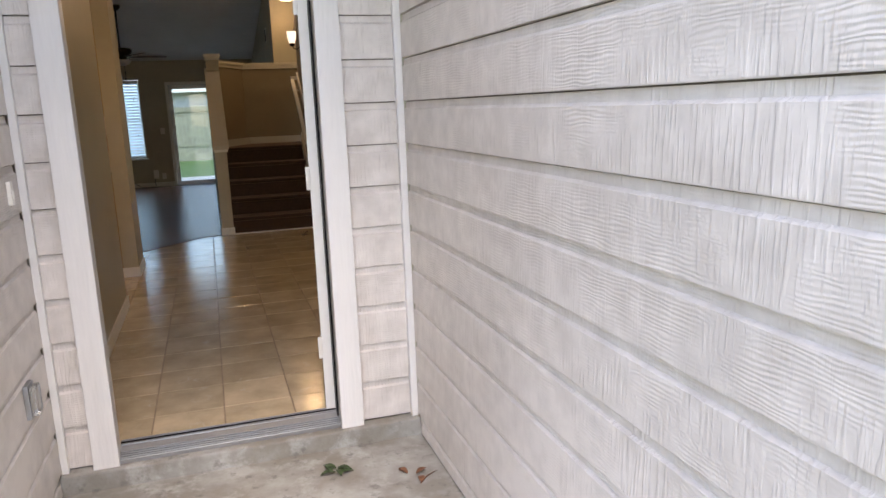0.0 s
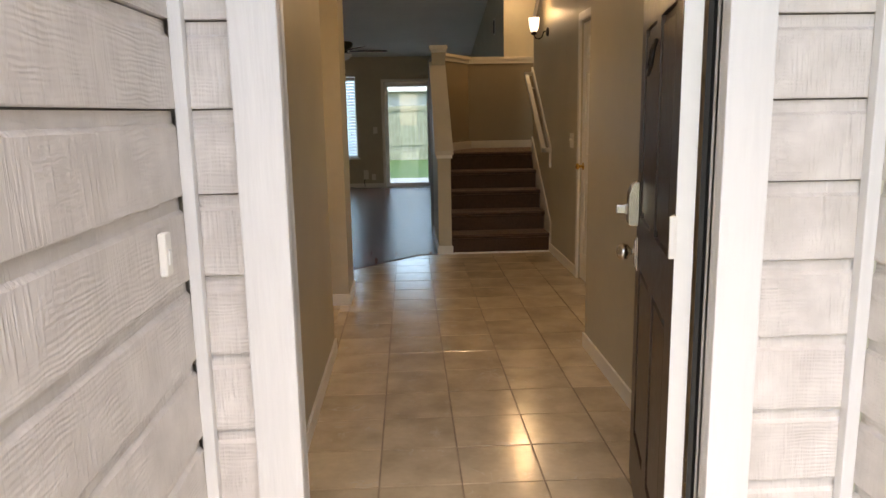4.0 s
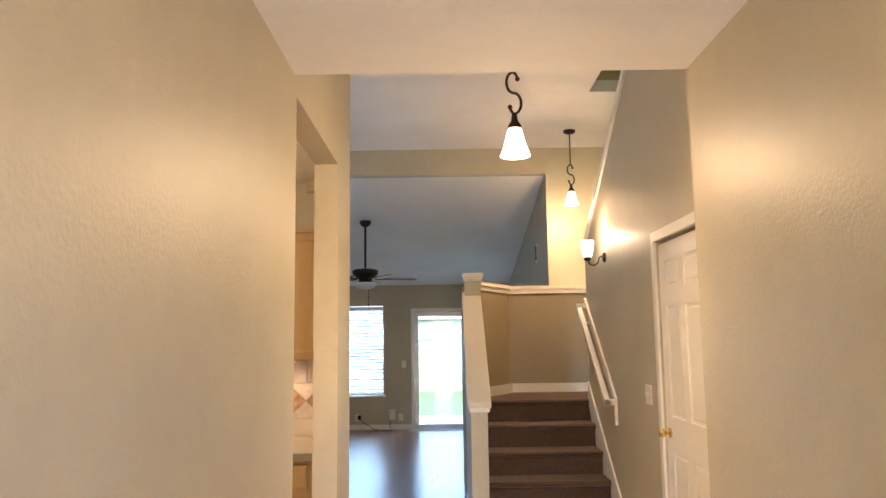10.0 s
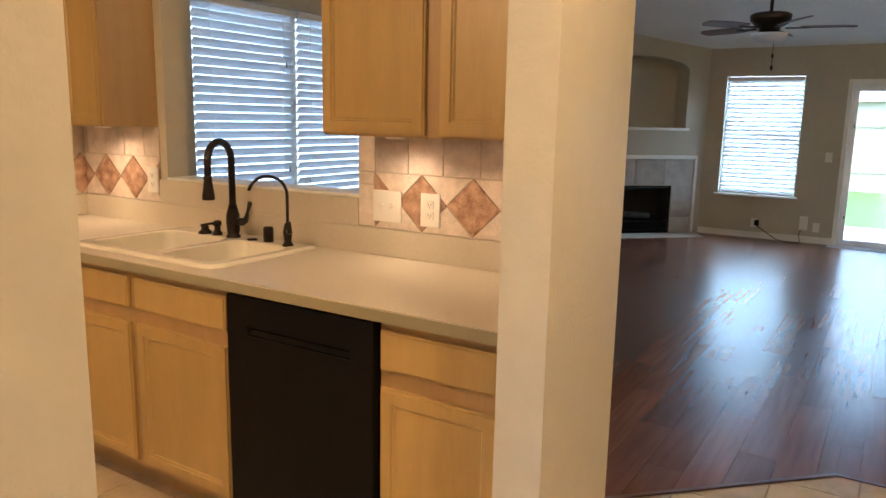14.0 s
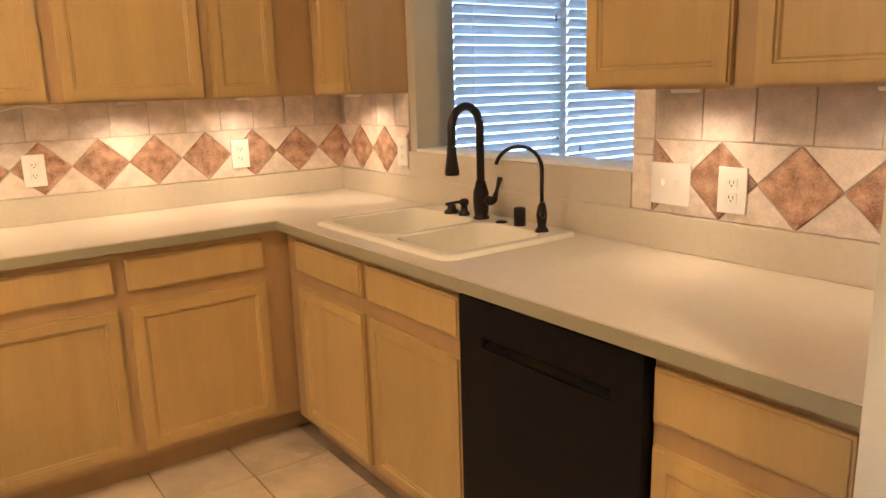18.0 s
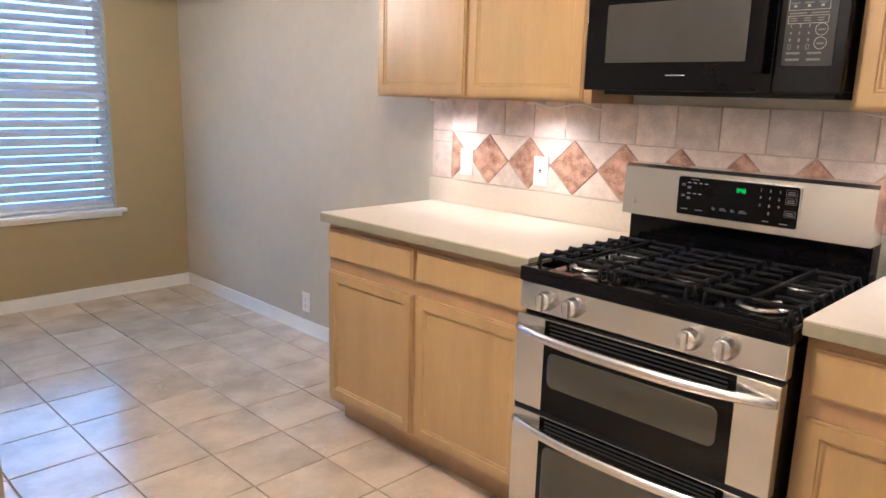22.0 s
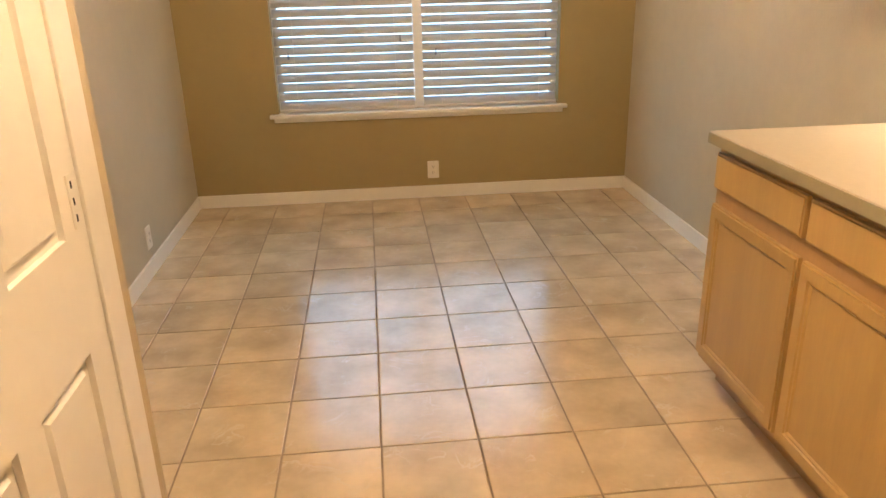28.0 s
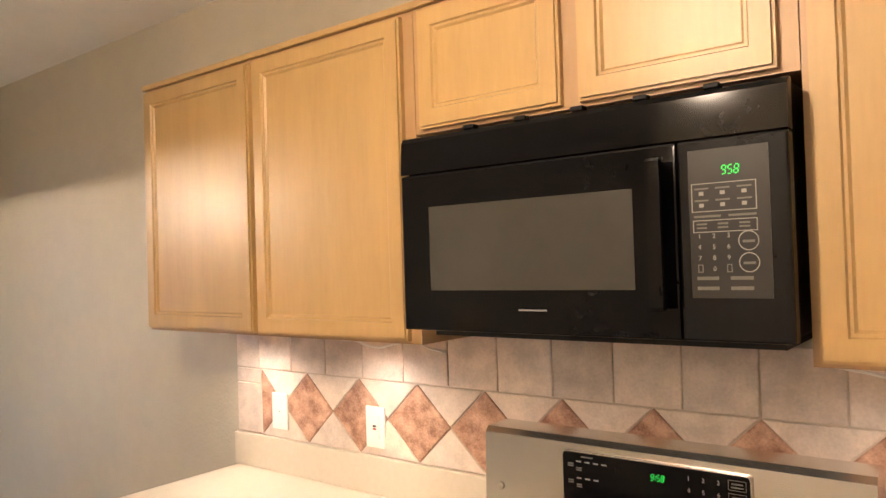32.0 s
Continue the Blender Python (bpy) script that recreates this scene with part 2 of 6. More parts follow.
RED = material("red_button", (0.35, 0.03, 0.02), 0.4)
PUCK = glow("puck_lens", (1.0, 0.86, 0.62), 0.55)
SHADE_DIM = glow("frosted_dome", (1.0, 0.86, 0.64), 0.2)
RIBBED = glass("ribbed_glass", (0.80, 0.76, 0.68), 0.12)
GOLD = material("gold_lining", (0.82, 0.31, 0.008), 0.5, spec=0.05, var=0.05)
BULB = glow("warm_bulb", (1.0, 0.75, 0.42), 1.2)
TASSEL = material("grey_tassel", (0.16, 0.16, 0.17), 0.7)
ALU = material("grey_aluminium", (0.42, 0.43, 0.44), 0.38, metal=0.85)
STONE = material("grey_stone_tile", (0.40, 0.35, 0.29), 0.5, var=0.15, scale=7, bump=0.1, random=0.08)
LOG = material("charred_log", (0.03, 0.025, 0.02), 0.9, var=0.4)
FROST = material("frosted_bowl", (0.72, 0.74, 0.76), 0.4, var=0.03)
FAN_WOOD = material("dark_blade_wood", (0.10, 0.050, 0.032), 0.3, var=0.3, stretch=(0.5, 6, 1))
# Dark backing colour that paints the shadow lines between siding boards.
LAP_SHADOW = material("dark_lap_shadow", (0.15, 0.13, 0.11), 0.8, var=0.2)
SIDING_FAR = material("pale_far_siding", (0.46, 0.46, 0.44), 0.8, var=0.05)
ROOF = material("grey_shingle_roof", (0.16, 0.17, 0.18), 0.9, var=0.3, scale=4)
DARK_GLASS = material("dark_far_window", (0.05, 0.06, 0.07), 0.1)
TRIM_WOOD = material("white_rough_trim", (0.74, 0.72, 0.68), 0.5, var=0.05, scale=3, bump=0.35, bump_scale=30, stretch=(3, 3, 0.25))
COVER = glass("clear_plastic_cover", (0.85, 0.88, 0.90), 0.15)
LEAF_GREEN = material("dark_green_leaf", (0.035, 0.06, 0.02), 0.6, var=0.3, scale=40)
LEAF_BROWN = material("dry_brown_leaf", (0.16, 0.07, 0.035), 0.8, var=0.4, scale=40)
WOOD_EDGE = material("dark_edge_strip", (0.09, 0.035, 0.02), 0.4, var=0.2)
# Near-black standing for the shade inside gaps, slots and vents.
DARK = material("black_recess", (0.006, 0.006, 0.006), 0.8)


def weave(m):
    """The nodes, links and shader of a material, and its object coordinates."""
    n, l = m.node_tree.nodes, m.node_tree.links
    return n, l, n["Principled BSDF"], next(k for k in n if k.bl_idname == "ShaderNodeTexCoord").outputs["Object"]


# pressed wood-grain siding: wavy upright combing that comes and goes
SIDING = material("white_siding_paint", (0.66, 0.605, 0.545), 0.45, var=0.09, scale=1.3, fine=0.9, second=(0.76, 0.705, 0.645))
n, l, b, co = weave(SIDING)
wave, patch, mul, bp = n.new("ShaderNodeTexWave"), n.new("ShaderNodeTexNoise"), n.new("ShaderNodeMath"), n.new("ShaderNodeBump")
wave.wave_type, wave.bands_direction = "BANDS", "Z"
for key, value in (("Scale", 34.0), ("Distortion", 12.0), ("Detail", 2.0), ("Detail Scale", 0.5), ("Detail Roughness", 0.6)):
    wave.inputs[key].default_value = value
mp = n.new("ShaderNodeMapping")
mp.inputs["Scale"].default_value = (0.32, 1, 1)
l.new(co, mp.inputs[0])
l.new(mp.outputs[0], wave.inputs["Vector"])
patch.inputs["Scale"].default_value = 3.5
l.new(co, patch.inputs["Vector"])
rm = n.new("ShaderNodeMapRange")
rm.inputs["To Max"].default_value = 0.45
rm.inputs["From Min"].default_value, rm.inputs["From Max"].default_value = 0.42, 0.60
l.new(patch.outputs["Fac"], rm.inputs["Value"])
mul.operation = "MULTIPLY"
l.new(wave.outputs["Fac"], mul.inputs[0])
l.new(rm.outputs[0], mul.inputs[1])
bp.inputs["Strength"].default_value, bp.inputs["Distance"].default_value = 0.8, 0.0024
comb, inv, rough_part, total = n.new("ShaderNodeTexNoise"), n.new("ShaderNodeMath"), n.new("ShaderNodeMath"), n.new("ShaderNodeMath")
mc = n.new("ShaderNodeMapping")
mc.inputs["Scale"].default_value = (85, 85, 7)
comb.inputs["Scale"].default_value, comb.inputs["Detail"].default_value = 1.0, 3.0
l.new(co, mc.inputs[0])
l.new(mc.outputs[0], comb.inputs["Vector"])
inv.operation, inv.inputs[0].default_value = "SUBTRACT", 0.75
l.new(rm.outputs[0], inv.inputs[1])
rough_part.operation, total.operation = "MULTIPLY", "ADD"
ridge = n.new("ShaderNodeMapRange")
ridge.inputs["From Min"].default_value, ridge.inputs["From Max"].default_value = 0.46, 0.64
l.new(comb.outputs["Fac"], ridge.inputs["Value"])
l.new(ridge.outputs[0], rough_part.inputs[0])
l.new(inv.outputs[0], rough_part.inputs[1])
l.new(rough_part.outputs[0], total.inputs[0])
l.new(mul.outputs[0], total.inputs[1])
l.new(total.outputs[0], bp.inputs["Height"])
l.new(bp.outputs[0], b.inputs["Normal"])

# stained slab: brown stains, pale scuffs and dark specks
n, l, b, co = weave(CONCRETE)
last = b.inputs["Base Color"].links[0].from_socket
for size, lo, hi, most, tint in ((1.6, 0.45, 0.62, 0.62, (0.19, 0.165, 0.125)), (6.0, 0.54, 0.64, 0.5, (0.50, 0.50, 0.47)), (15.0, 0.58, 0.68, 0.6, (0.13, 0.125, 0.11))):
    spot, step, mixed = n.new("ShaderNodeTexNoise"), n.new("ShaderNodeMapRange"), n.new("ShaderNodeMix")
    spot.inputs["Scale"].default_value, spot.inputs["Detail"].default_value, spot.inputs["Roughness"].default_value = size, 7.0, 0.65
    l.new(co, spot.inputs["Vector"])
    step.inputs["From Min"].default_value, step.inputs["From Max"].default_value, step.inputs["To Max"].default_value = lo, hi, most
    l.new(spot.outputs["Fac"], step.inputs["Value"])
    mixed.data_type = "RGBA"
    l.new(last, mixed.inputs["A"])
    mixed.inputs["B"].default_value = (*tint, 1)
    l.new(step.outputs[0], mixed.inputs["Factor"])
    last = mixed.outputs["Result"]
l.new(last, b.inputs["Base Color"])

# glazed floor tile: soft clouds, pale veins and scuffs
TILE = material("beige_floor_tile", (0.63, 0.51, 0.345), 0.20, spec=1.0, coat=0.7, var=0.20, scale=4.5, bump=0.10, bump_scale=22, random=0.07, fine=0.15)
n, l, b, co = weave(TILE)
b.inputs["Coat Roughness"].default_value = 0.16
vein, band, mix = n.new("ShaderNodeTexNoise"), n.new("ShaderNodeMapRange"), n.new("ShaderNodeMix")
oi, add = n.new("ShaderNodeObjectInfo"), n.new("ShaderNodeVectorMath")
mv = n.new("ShaderNodeVectorMath")
mv.operation, mv.inputs[1].default_value = "MULTIPLY", (53.0, 71.0, 31.0)
l.new(oi.outputs["Random"], mv.inputs[0])
l.new(co, add.inputs[0])
l.new(mv.outputs[0], add.inputs[1])
l.new(add.outputs[0], vein.inputs["Vector"])
vein.inputs["Scale"].default_value, vein.inputs["Detail"].default_value, vein.inputs["Distortion"].default_value = 7.5, 4.0, 0.9
away, dist = n.new("ShaderNodeMath"), n.new("ShaderNodeMath")
away.operation, away.inputs[1].default_value = "SUBTRACT", 0.56
dist.operation = "ABSOLUTE"
l.new(vein.outputs["Fac"], away.inputs[0])
l.new(away.outputs[0], dist.inputs[0])
band.inputs["From Min"].default_value, band.inputs["From Max"].default_value = 0.028, 0.0
band.inputs["To Max"].default_value = 0.6
l.new(dist.outputs[0], band.inputs["Value"])
mix.data_type = "RGBA"
old = b.inputs["Base Color"].links[0].from_socket
l.new(old, mix.inputs["A"])
mix.inputs["B"].default_value = (0.74, 0.67, 0.54, 1)
broad, keep, gate = n.new("ShaderNodeTexNoise"), n.new("ShaderNodeMapRange"), n.new("ShaderNodeMath")
broad.inputs["Scale"].default_value = 6.5
l.new(add.outputs[0], broad.inputs["Vector"])
keep.inputs["From Min"].default_value, keep.inputs["From Max"].default_value = 0.50, 0.66
l.new(broad.outputs["Fac"], keep.inputs["Value"])
gate.operation = "MULTIPLY"
l.new(band.outputs[0], gate.inputs[0])
l.new(keep.outputs[0], gate.inputs[1])
l.new(gate.outputs[0], mix.inputs["Factor"])
l.new(mix.outputs["Result"], b.inputs["Base Color"])


# ---- mesh helpers ----
def box(bm, x0, y0, z0, x1, y1, z1, bevel=0.0):
    r = bmesh.ops.create_cube(bm, size=1.0, matrix=Matrix.Translation(((x0 + x1) / 2, (y0 + y1) / 2, (z0 + z1) / 2)) @ Matrix.Diagonal((abs(x1 - x0), abs(y1 - y0), abs(z1 - z0), 1)))
    if bevel:
        es = list({e for v in r["verts"] for e in v.link_edges})
        bmesh.ops.bevel(bm, geom=es, offset=bevel, segments=2, affect="EDGES", profile=0.6)
    return bm


def boxes(*list_of, bevel=0.0):
    bm = bmesh.new()
    for b in list_of:
        box(bm, *b, bevel=bevel)
    return bm


def lathe(bm, profile, at=(0, 0, 0), axis="z", seg=20):
    """Spin (radius, height) pairs about an axis."""
    turn = {"z": Matrix(), "x": Matrix.Rotation(radians(90), 4, "Y"), "y": Matrix.Rotation(radians(-90), 4, "X")}[axis]
    m = Matrix.Translation(at) @ turn
    rings = []
    for r, h in profile:
        rings.append([bm.verts.new(m @ Vector((max(r, 1e-4) * math.cos(2 * math.pi * i / seg), max(r, 1e-4) * math.sin(2 * math.pi * i / seg), h))) for i in range(seg)])
    for a, b in zip(rings, rings[1:]):
        for i in range(seg):
            f = bm.faces.new((a[i], a[(i + 1) % seg], b[(i + 1) % seg], b[i]))
            f.smooth = True
    for ring, flip in ((rings[0], True), (rings[-1], False)):
        bm.faces.new(ring[::-1] if flip else ring)
    return bm


def tube(bm, points, radius, seg=10):
    """A round bar along points."""
    pts = [Vector(p) for p in points]
    rings = []
    side = None
    for i, p in enumerate(pts):
        d = (pts[min(i + 1, len(pts) - 1)] - pts[max(i - 1, 0)]).normalized()
        if side is None:
            side = d.orthogonal().normalized()
        side = (side - d * side.dot(d)).normalized()
        up = d.cross(side)
        r = radius[i] if isinstance(radius, (list, tuple)) else radius
        rings.append([bm.verts.new(p + (side * math.cos(2 * math.pi * k / seg) + up * math.sin(2 * math.pi * k / seg)) * r) for k in range(seg)])
    for a, b in zip(rings, rings[1:]):
        for k in range(seg):
            f = bm.faces.new((a[k], a[(k + 1) % seg], b[(k + 1) % seg], b[k]))
            f.smooth = True
    bm.faces.new(rings[0][::-1])
    bm.faces.new(rings[-1])
    return bm


def prism(bm, outline, lo, hi, axis="z"):
    """Extrude a closed outline of 2D points between lo and hi along an axis."""
    def at(p, h):
        return {"z": (p[0], p[1], h), "x": (h, p[0], p[1]), "y": (p[0], h, p[1])}[axis]
    a = [bm.verts.new(at(p, lo)) for p in outline]
    b = [bm.verts.new(at(p, hi)) for p in outline]
    bm.faces.new(a[::-1])
    bm.faces.new(b)
    for i in range(len(a)):
        j = (i + 1) % len(a)
        bm.faces.new((a[i], a[j], b[j], b[i]))
    bmesh.ops.recalc_face_normals(bm, faces=bm.faces)
    return bm


def mesh_of(name, bm, mat):
    me = bpy.data.meshes.new(name)
    bm.to_mesh(me)
    bm.free()
    for m in (mat if isinstance(mat, (list, tuple)) else [mat]):
        me.materials.append(m)
    return me


def part(name, bm, mat, parent, label="", at=None):
    ob = new(name, mesh_of(name, bm, mat))
    ob.parent = parent
    if at is not None:
        ob.matrix_basis = at
    if label:
        tagged(ob, label)
    return ob


def thing(name, label, category, m=None, group="", kind=""):
    ob = new(name)
    ob.empty_display_size = 0.1
    if m is not None:
        ob.matrix_basis = m
    return tagged(ob, label, category, group, kind)


def solid(name, bm, mat, label, category="", kind="structure"):
    return tagged(new(name, mesh_of(name, bm, mat)), label, category or name.split("_")[0], kind=kind)


def set_of(name, label, category, mat, piece, *list_of, bevel=0.0, m=None):
    """A piece of the setting made of several boards, each a part."""
    t = thing(name, label, category, m, kind="structure")
    for b in list_of:
        part(piece, boxes(b, bevel=bevel), mat, t)
    return t


def grid_wall(name, label, mat, us, zs, holes, lo, hi, axis="y"):
    """One wall from us[0] to us[-1] along x (axis y) or y (axis x), with the cells (i, k) in holes left open."""
    bm, seen = bmesh.new(), {}

    def at(i, k, s):
        if (i, k, s) not in seen:
            d = hi if s else lo
            seen[i, k, s] = bm.verts.new((us[i], d, zs[k]) if axis == "y" else (d, us[i], zs[k]))
        return seen[i, k, s]

    cells = {(i, k) for i in range(len(us) - 1) for k in range(len(zs) - 1)} - set(holes)
    for i, k in cells:
        for s in (0, 1):
            bm.faces.new((at(i, k, s), at(i + 1, k, s), at(i + 1, k + 1, s), at(i, k + 1, s)))
        for (di, dk), (p, q) in (((-1, 0), ((i, k), (i, k + 1))), ((1, 0), ((i + 1, k), (i + 1, k + 1))), ((0, -1), ((i, k), (i + 1, k))), ((0, 1), ((i, k + 1), (i + 1, k + 1)))):
            if (i + di, k + dk) not in cells:
                bm.faces.new((at(*p, 0), at(*q, 0), at(*q, 1), at(*p, 1)))
    bmesh.ops.recalc_face_normals(bm, faces=bm.faces)
    return solid(name, bm, mat, label, "wall")


# ---- plan ----
HL, HR = -0.345, 1.137          # entry hall side walls
SR = 1.51                      # stair side wall
FRONT = 3.52                   # outer face of the front wall
HALL_END = 6.06
LEFT_END = 6.094                # end of the left hall wall at the kitchen
KX, KY, BY = -3.31, 7.94, 1.75  # stove wall, sink wall, breakfast window wall
BX = -0.41                     # breakfast side wall
KC, HC, VC = 2.50, 2.505, 3.53  # ceilings: kitchen, hall, stair hall
BACK = 15.80
LX, RX = -3.35, 1.315          # side walls of the living room

# ---- structure ----
solid("ground", boxes((-70, -70, -0.5, 70, 70, -0.26)), GRASS, "mown green lawn around the house", "ground")
solid("porch_floor", boxes((-0.9, -3.0, -0.26, 1.5, 3.50, -0.115)), CONCRETE, "stained grey concrete porch slab", "floor")
solid("patio", boxes((-1.2, BACK + 0.2, -0.26, 4.0, BACK + 2.6, -0.06)), PATIO, "pale concrete patio behind the house", "patio")
solid("slab_curb", boxes((-0.36, 3.455, -0.20, 1.15, 3.64, -0.035), bevel=0.008), CONCRETE, "rough concrete curb under the front door", "kerb")
solid("subfloor", boxes((KX - 0.1, 1.7, -0.2, BX, 9.05, -0.006), (BX, 3.6, -0.2, SR + 0.2, 9.05, -0.0062), (LX, 8.0, -0.2, SR, BACK, -0.010)), GROUT, "dark grout bed under the floor", "floor")
grid_wall("wall_hall_left", "greige painted hall wall with orange-peel texture", PAINT, [3.568, LEFT_END], [0, 5.0], [], HL - 0.06, HL, "x")
solid("wall_kitchen_header", boxes((HL - 0.12, LEFT_END, 2.43, HL, 7.66, 5.0)), PAINT, "greige wall over the kitchen opening", "wall")
solid("wall_hall_right", boxes((HR, 3.568, 0, HR + 0.12, HALL_END, HC), (HR + 0.12, HALL_END - 0.12, 0, SR + 0.12, HALL_END, HC)), PAINT, "greige painted entry wall beside the front door", "wall")
solid("ceiling_hall", boxes((HL - 0.0, 3.5, HC, SR + 0.2, HALL_END, HC + 0.1), (HL, HALL_END - 0.1, HC + 0.1, 2.6, HALL_END, 5.0)), CEILING, "flat painted ceiling over the entry", "ceiling")
grid_wall("wall_front", "greige front wall with the entry door opening", PAINT, [-0.404, -0.165, 0.825, 1.6], [-0.03, 2.08, 2.75], [(1, 0)], FRONT + 0.02, 3.568)
solid("wall_kitchen_post", prism(bmesh.new(), [(-0.47, 7.18), (HL, 7.18), (HL, 7.66), (-0.66, 8.06), (-0.66, 7.94), (-0.47, 7.94)], 0, 2.4305), PAINT, "greige painted wall end between kitchen and hall", "wall")
solid("wall_stove", boxes((KX - 0.12, BY - 0.12, 0, KX, 8.06, KC)), PAINT, "greige kitchen wall behind the stove", "wall")
grid_wall("wall_sink", "greige wall over the sink with a pass-through opening", PAINT, [KX, -2.652, -1.492, -0.66, HL], [0, 1.14, 2.325, 2.43, 5.0], [(1, 1), (3, 0), (3, 1), (3, 2), (3, 3)], KY, KY + 0.12)
solid("wall_post_upper", prism(bmesh.new(), [(HL - 0.12, 7.6602), (HL, 7.6602), (-0.6598, 8.06), (-0.6598, 7.94)], 2.431, 5.0), PAINT, "greige angled wall above the kitchen wall end", "wall")
grid_wall("wall_breakfast", "olive gold painted breakfast room wall", ACCENT, [KX, -2.82, -0.99, BX], [0, 0.60, 2.07, KC], [(1, 1)], BY - 0.14, BY)
solid("wall_breakfast_side", boxes((BX, BY - 0.14, 0, -0.4062, 5.13, KC)), PAINT, "greige breakfast room side wall", "wall")
solid("wall_pantry_end", boxes((-1.08, 5.13, 0, HL - 0.061, 5.26, KC)), PANTRY, "gold painted pantry wall with orange-peel texture", "wall")
solid("wall_pantry_side", boxes((-1.08, 5.96, 0, HL - 0.061, LEFT_END, KC)), PANTRY, "gold painted pantry wall facing the hall opening", "wall")
solid("wall_pantry_head", boxes((-1.08, 5.26, 2.06, -0.96, 5.96, KC)), PANTRY, "gold painted wall over the pantry door", "wall")
solid("ceiling_kitchen", boxes((KX - 0.12, BY - 0.14, KC, HL - 0.061, 7.94, KC + 0.1)), CEILING, "flat painted kitchen ceiling", "ceiling")
# stair side wall with its sloped top
side = solid("wall_stair_side", prism(bmesh.new(), [(HALL_END, 0), (7.03, 0), (7.03, 2.07), (7.84, 2.07), (7.84, 0), (10.08, 0), (10.08, 2.29), (HALL_END, 4.76)], SR, SR + 0.12, "x"), PAINT, "greige stair wall with a sloping top", "wall")
solid("trim_stair_slope", prism(bmesh.new(), [(10.10, 2.275), (10.10, 2.345), (HALL_END, 4.83), (HALL_END, 4.76)], SR - 0.018, SR + 0.14, "x"), WHITE, "white sloping cap on the stair wall", "trim")
# Black sheet in place of the closet's own darkness.
solid("wall_closet", boxes((SR + 0.12, 6.9, 0, SR + 0.16, 7.97, 2.2)), DARK, "black sheet for the unlit closet behind the door", "wall")
solid("ceiling_stair_hall", boxes((HL, HALL_END, VC, 1.44, 11.2, VC + 0.1), (1.44, 9.28, VC, 2.6, 11.2, VC + 0.1), (LX, 8.06, VC, HL, 11.2, VC + 0.1)), CEILING, "painted ceiling over the stair hall", "ceiling")
solid("wall_beam", boxes((LX, 11.08, 3.25, 1.314, 11.2, VC)), PAINT, "greige painted drop beam below the ceiling", "wall")
solid("wall_well", boxes((1.40, HALL_END, VC + 0.1, 1.44, 9.28, 5.0), (1.44, 9.28, VC + 0.1, 2.6, 9.32, 5.0)), PANTRY, "gold painted stairwell wall", "wall")
solid("ceiling_well", boxes((1.40, HALL_END, 5.0, 2.6, 9.32, 5.1)), CEILING, "painted ceiling above the stairwell", "ceiling")
solid("ceiling_living", prism(bmesh.new(), [(11.2, 3.25), (BACK + 0.1, 2.39), (BACK + 0.1, 2.5), (11.2, 3.35)], LX, RX, "x"), CEILING, "sloped vaulted living room ceiling", "ceiling")
solid("wall_upper_flight", boxes((RX, 11.08, 0, 2.6, 11.2, 4.9), (2.5, HALL_END, 0, 2.62, 11.08, 5.0)), PAINT, "tall greige wall beside the upper stairs", "wall")
solid("wall_living_right", boxes((RX, 11.2, 0, 1.52, BACK, 3.4)), PAINT, "greige living room side wall", "wall")
grid_wall("wall_living_left", "greige living room wall with a wide window", PAINT, [8.06, 8.675, 10.475, BACK], [0, 0.60, 2.17, VC], [(1, 1)], LX - 0.12, LX, "x")
grid_wall("wall_back", "greige back wall with window and patio door", PAINT, [LX, -1.75, -0.83, -0.31, RX], [0, 0.56, 1.95, 2.06, 2.6], [(1, 1), (1, 2), (3, 0), (3, 1)], BACK, BACK + 0.14)
solid("wall_stair_half", prism(bmesh.new(), [(9.03, 0), (10.33, 0), (10.33, 1.915), (9.03, 0.975)], 0.398, 0.525, "x"), PAINT, "greige sloped half wall beside the stairs", "wall")
solid("wall_landing_half", prism(bmesh.new(), [(0.398, 10.33), (0.525, 10.33), (0.87, 11.03), (2.5, 11.03), (2.5, 11.079), (0.385, 11.079)], 0, 2.0), BROWN_WALL, "brown half wall round the stair landing", "wall")
steps = solid("stairs", boxes((0.525, 10.09, 0.0, 2.5, 11.03, 0.93)), CARPET, "brown carpeted stairs up to a landing", "stairs")
for i in range(5):
    y0, z1 = 9.03 + 0.262 * i, 0.188 * (i + 1)
    out = [(y0 + 0.02, 0), (y0 + 0.02, z1 - 0.045), (y0 - 0.012, z1 - 0.032), (y0 - 0.02, z1 - 0.012), (y0 - 0.008, z1), (y0 + (0.30 if i < 4 else 0.95), z1), (y0 + (0.30 if i < 4 else 0.95), 0)]
    part("step", prism(bmesh.new(), out, 0.526, SR - 0.014 if i < 4 else 2.49, "x"), CARPET, steps)
solid("trim_stair_foot", boxes((0.525, 9.012, 0, SR, 9.028, 0.014)), WHITE, "thin white strip at the foot of the stairs", "trim")


# ---- baseboards and trim ----
def skirting(label, *runs):
    """Runs along x or y: (x0, y0, x1, y1) footprints, with a small chamfer at the top."""
    return set_of("baseboard", label, "baseboard", WHITE, "board", *[(x0, y0, 0, x1, y1, 0.084) for x0, y0, x1, y1 in runs], bevel=0.003)


skirting("white painted baseboard in the entry hall", (HL, 3.59, HL + 0.013, LEFT_END + 0.013), (HL - 0.12, LEFT_END, HL, LEFT_END + 0.013))
skirting("white painted baseboard beside the front door", (HR - 0.013, 4.0, HR, HALL_END + 0.012))
skirting("white painted baseboard beside the closet", (SR - 0.013, 7.91, SR, 9.02), (SR - 0.013, 6.07, SR, 6.96))
